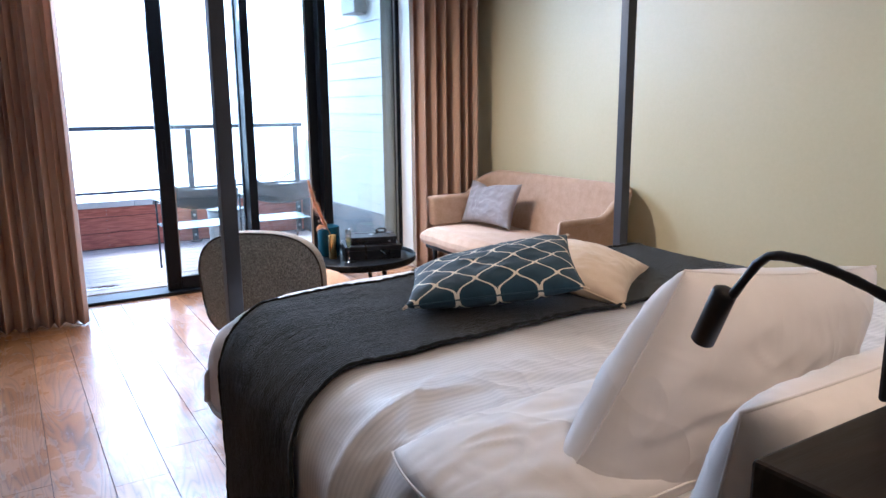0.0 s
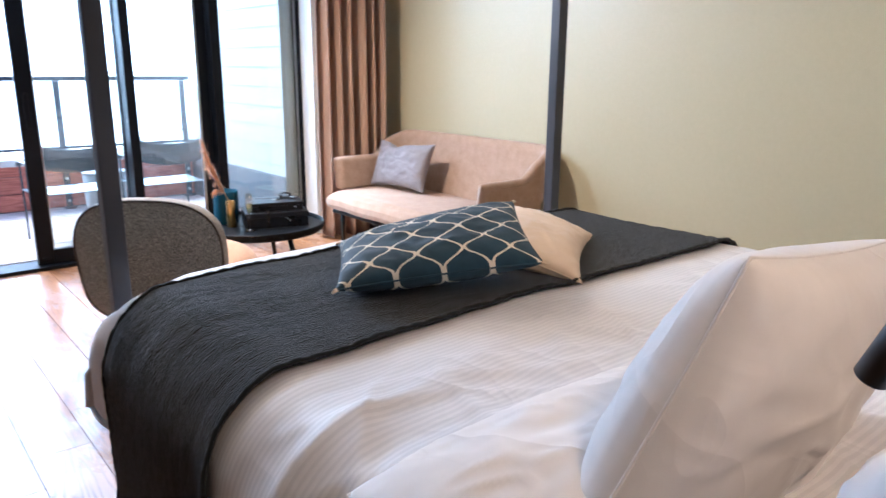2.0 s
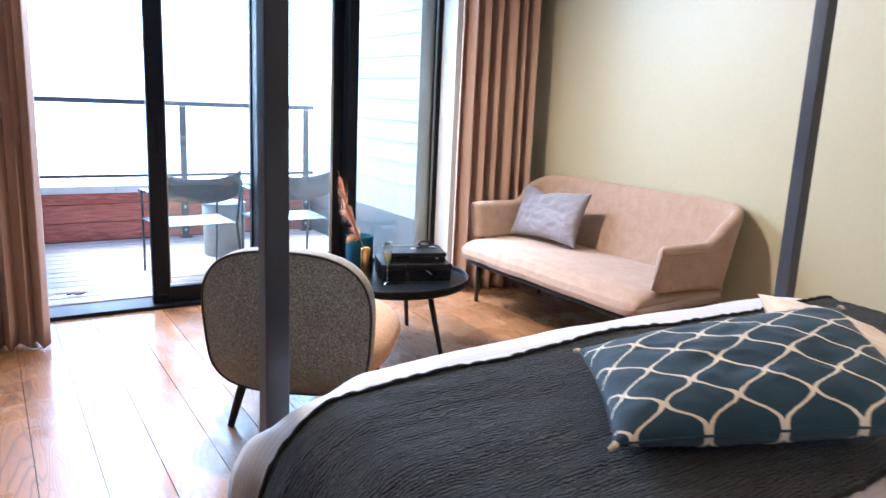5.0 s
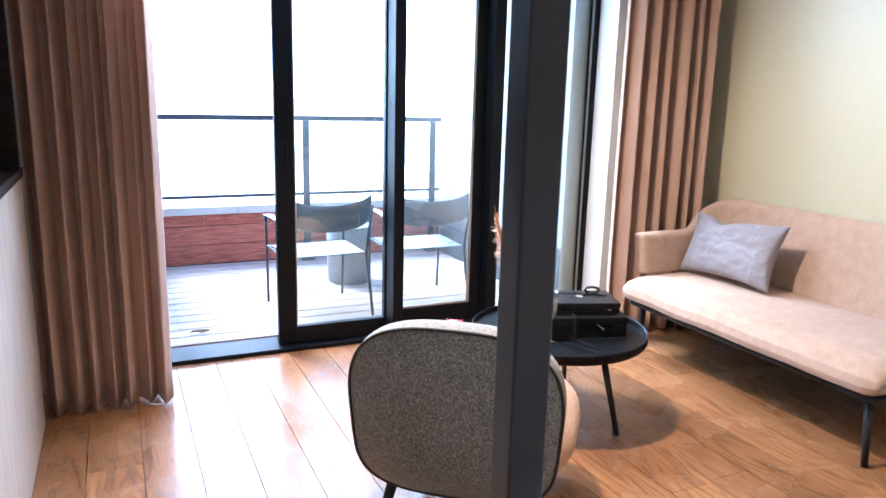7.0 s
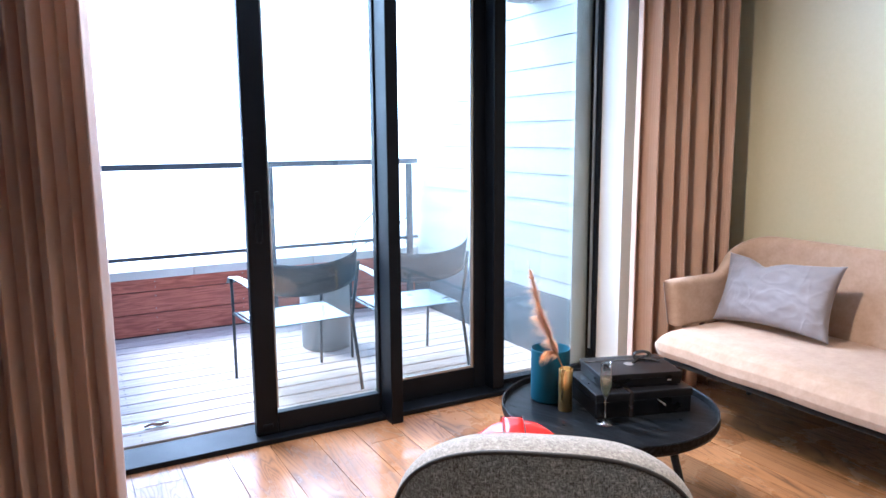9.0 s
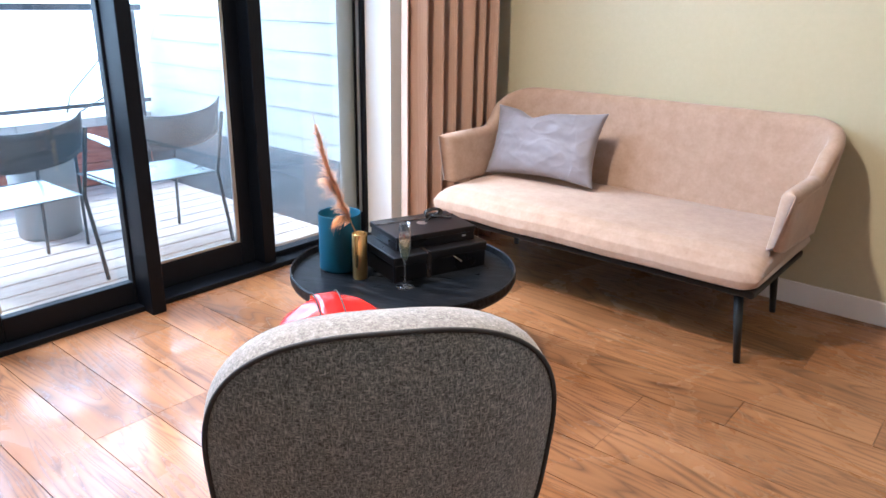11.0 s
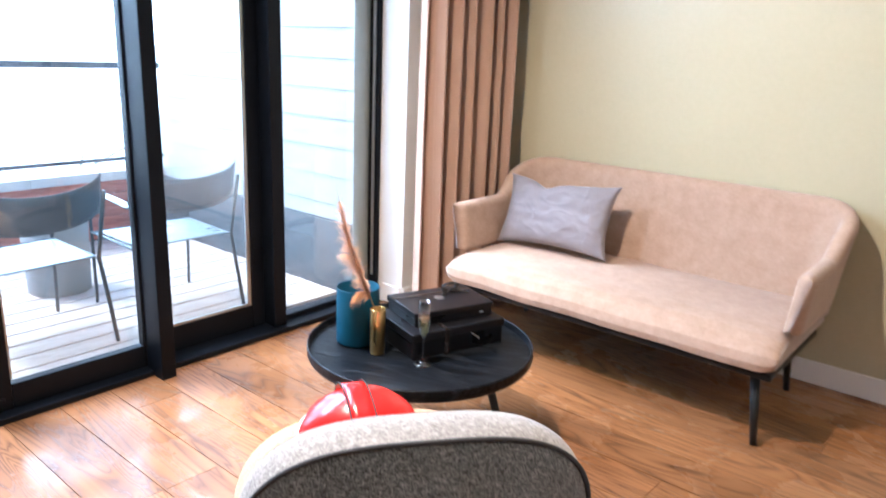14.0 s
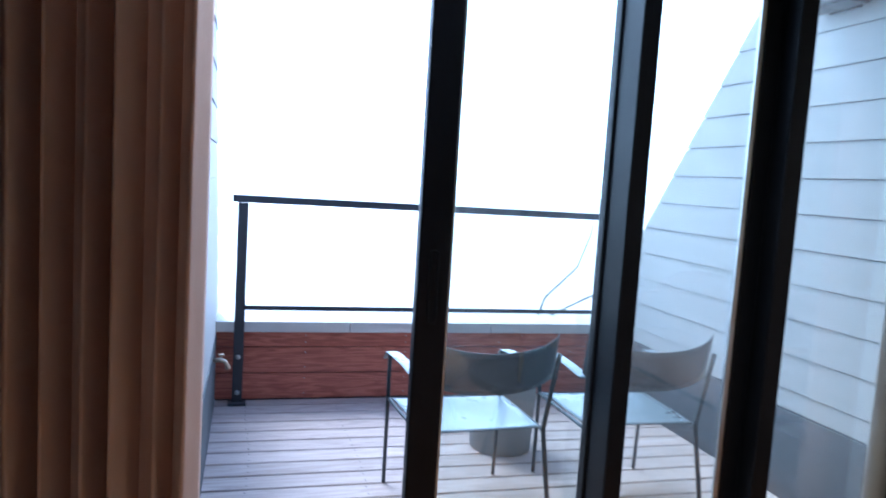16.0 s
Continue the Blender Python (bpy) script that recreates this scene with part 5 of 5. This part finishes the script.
puddle = thing("puddle", "small shallow rainwater puddle on a deck board", "puddle", pose(2.83, 6.978, 0.0306, 0, 0, -4))
bm = sheet(puddle_pt, 40, 8, True)
bmesh.ops.remove_doubles(bm, verts=bm.verts, dist=0.0002)
part("water", bm, M_water, puddle, "", True)
leaf = thing("dried_leaf", "curled dry brown leaf lying on the deck", "leaf", pose(2.865, 6.945, 0.0335, 0, 0, -8))
bm = sheet(lambda u, v: Vector((0.055 * (2 * u - 1), 0.017 * (2 * v - 1) * math.sin(math.pi * (0.04 + 0.92 * u)) ** 0.7, 0.009 * (2 * v - 1) ** 2 + 0.006 * math.sin(5 * u) ** 2)), 16, 6)
blade = part("blade", solid(bm, 0.0008), M_leaf, leaf, "", True)
part("stalk", tube([(0.052, 0, 0.003), (0.07, 0.004, 0.004), (0.082, 0.003, 0.002)], 0.0012, 5), M_leaf, leaf)

# ---- outdoor chairs and the pedestal between them ----
def outdoor_chair(m):
    th = thing("outdoor_chair", "anthracite steel outdoor armchair with a curved sheet backrest", "chair", m, "chairs on the balcony")
    W, D = 0.26, 0.25
    S = 0.385

    def back(u, v):
        a = (u - 0.5) * 2
        x = 0.275 * math.sin(a * 1.25) / math.sin(1.25)
        y = -D - 0.075 * math.cos(a * 1.35) + 0.075 * math.cos(1.35) + 0.02
        z = 0.575 + (0.165 + 0.035 * a * a) * v - 0.03 * (1 - a * a) + 0.03 * (1 - v) * a * a
        return Vector((x, y - 0.03 * v, z))
    part("backrest", solid(sheet(back, 28, 6), 0.003), M_chair, th, "curved dark sheet backrest", True)

    def seat(u, v):
        x = (u - 0.5) * 2 * (0.235 + 0.015 * v)
        y = -D + 0.02 + v * 0.47
        return Vector((x, y, S + 0.008 - 0.014 * math.sin(u * math.pi) * math.sin(v * math.pi) + 0.008 * smooth01((v - 0.85) / 0.15) * -1.5))
    part("seat", solid(sheet(seat, 16, 16), 0.004), M_chair_skylit, th, "square sheet steel seat", True)
    for sx in (-1, 1):
        part("back_leg", tube([(sx * 0.262, -D - 0.045, 0.70), (sx * 0.252, -D - 0.01, 0.52), (sx * 0.248, -D + 0.02, 0.385), (sx * 0.258, -D - 0.03, 0.15), (sx * 0.262, -D - 0.06, 0.0)], 0.0095, 10), M_chair, th, "", True)
        part("front_leg", tube([(sx * 0.265, D - 0.02, 0.585), (sx * 0.262, D - 0.015, 0.40), (sx * 0.258, D, 0.0)], 0.0085, 10), M_chair, th, "", True)
        arm = sheet(lambda u, v: Vector((sx * (0.262 + 0.026 * (v - 0.5) * 2), -D + 0.01 + u * 0.49, 0.59 + 0.012 * math.sin(u * 3.1) - 0.035 * smooth01((u - 0.93) / 0.07))), 16, 3)
        part("armrest", solid(arm, 0.004), M_chair_skylit, th, "flat narrow armrest", True)
        part("side_rail", tube([(sx * 0.248, -D + 0.02, S - 0.004), (sx * 0.26, D - 0.015, S - 0.004)], 0.008, 8), M_chair, th)
    part("front_rail", tube([(-0.26, D - 0.02, S - 0.006), (0.26, D - 0.02, S - 0.006)], 0.007, 8), M_chair, th)
    return th


oc = outdoor_chair(pose(3.63, 7.225, 0.032, 0, 0, 3))
copy_thing(oc, pose(4.325, 7.235, 0.032, 0, 0, -2))

ped = thing("pedestal_table", "round grey concrete pedestal table between the chairs", "table", pose(4.03, 7.83, 0.03))
part("base", lathe([(0, 0), (0.150, 0), (0.155, 0.006), (0.166, 0.40), (0.163, 0.405), (0, 0.405)], 44), M_planter, ped, "", True)
part("tabletop", lathe([(0, 0.406), (0.166, 0.406), (0.170, 0.409), (0.170, 0.418), (0.166, 0.421), (0, 0.421)], 44), M_planter, ped, "round concrete top", True)

# ---- deck boards, screws and floor planks ----
y = 6.775
k = 0
pitch = 0.138
screws = bmesh.new()
while y < 8.66:
    bm = box(2.592, 5.106, y, min(y + pitch - 0.011, 8.668), -0.006, 0.030, 0.003, 1)
    part("deck_board", bm, M_deck, deck)
    for sx in (2.78, 3.28, 3.78, 4.28, 4.78):
        for dy in (0.03, 0.10):
            q = bmesh.ops.create_cone(screws, segments=8, radius1=0.0035, radius2=0.003, depth=0.0016, cap_ends=True)
            bmesh.ops.translate(screws, vec=(sx + 0.01 * math.sin(k * 7 + sx), y + dy, 0.0306), verts=q["verts"])
    y += pitch
    k += 1
tagged(part("screw_heads", screws, M_plinth, deck, "small steel screw heads"), kind="stuff")

rng = random.Random(11)
col = 0
JOINTS = {10: 5.262, 12: 5.773, 13: 6.33, 16: 4.616, 18: 4.357, 21: 4.272}
x = 2.707 - 0.1945 * 8
while x < X1:
    xa, xb = max(x, X0) + 0.0014, min(x + 0.1945, X1) - 0.0014
    yy = JOINTS.get(col, 0.4 + rng.random() * 1.9) - 2.4 * 3
    while yy < 6.545:
        ln = 2.4
        ya, yb = max(yy, Y0) + 0.0008, min(yy + ln, 6.545) - 0.0008
        if yb > Y0 and xb - xa > 0.02 and yb - ya > 0.02:
            bm = box(-(xb - xa) / 2, (xb - xa) / 2, -(yb - ya) / 2, (yb - ya) / 2, -0.011, 0.0)
            ob = part("plank", bm, M_floor, floor)
            ob.location = ((xa + xb) / 2, (ya + yb) / 2, 0)
        yy += ln
    x += 0.1945
    col += 1
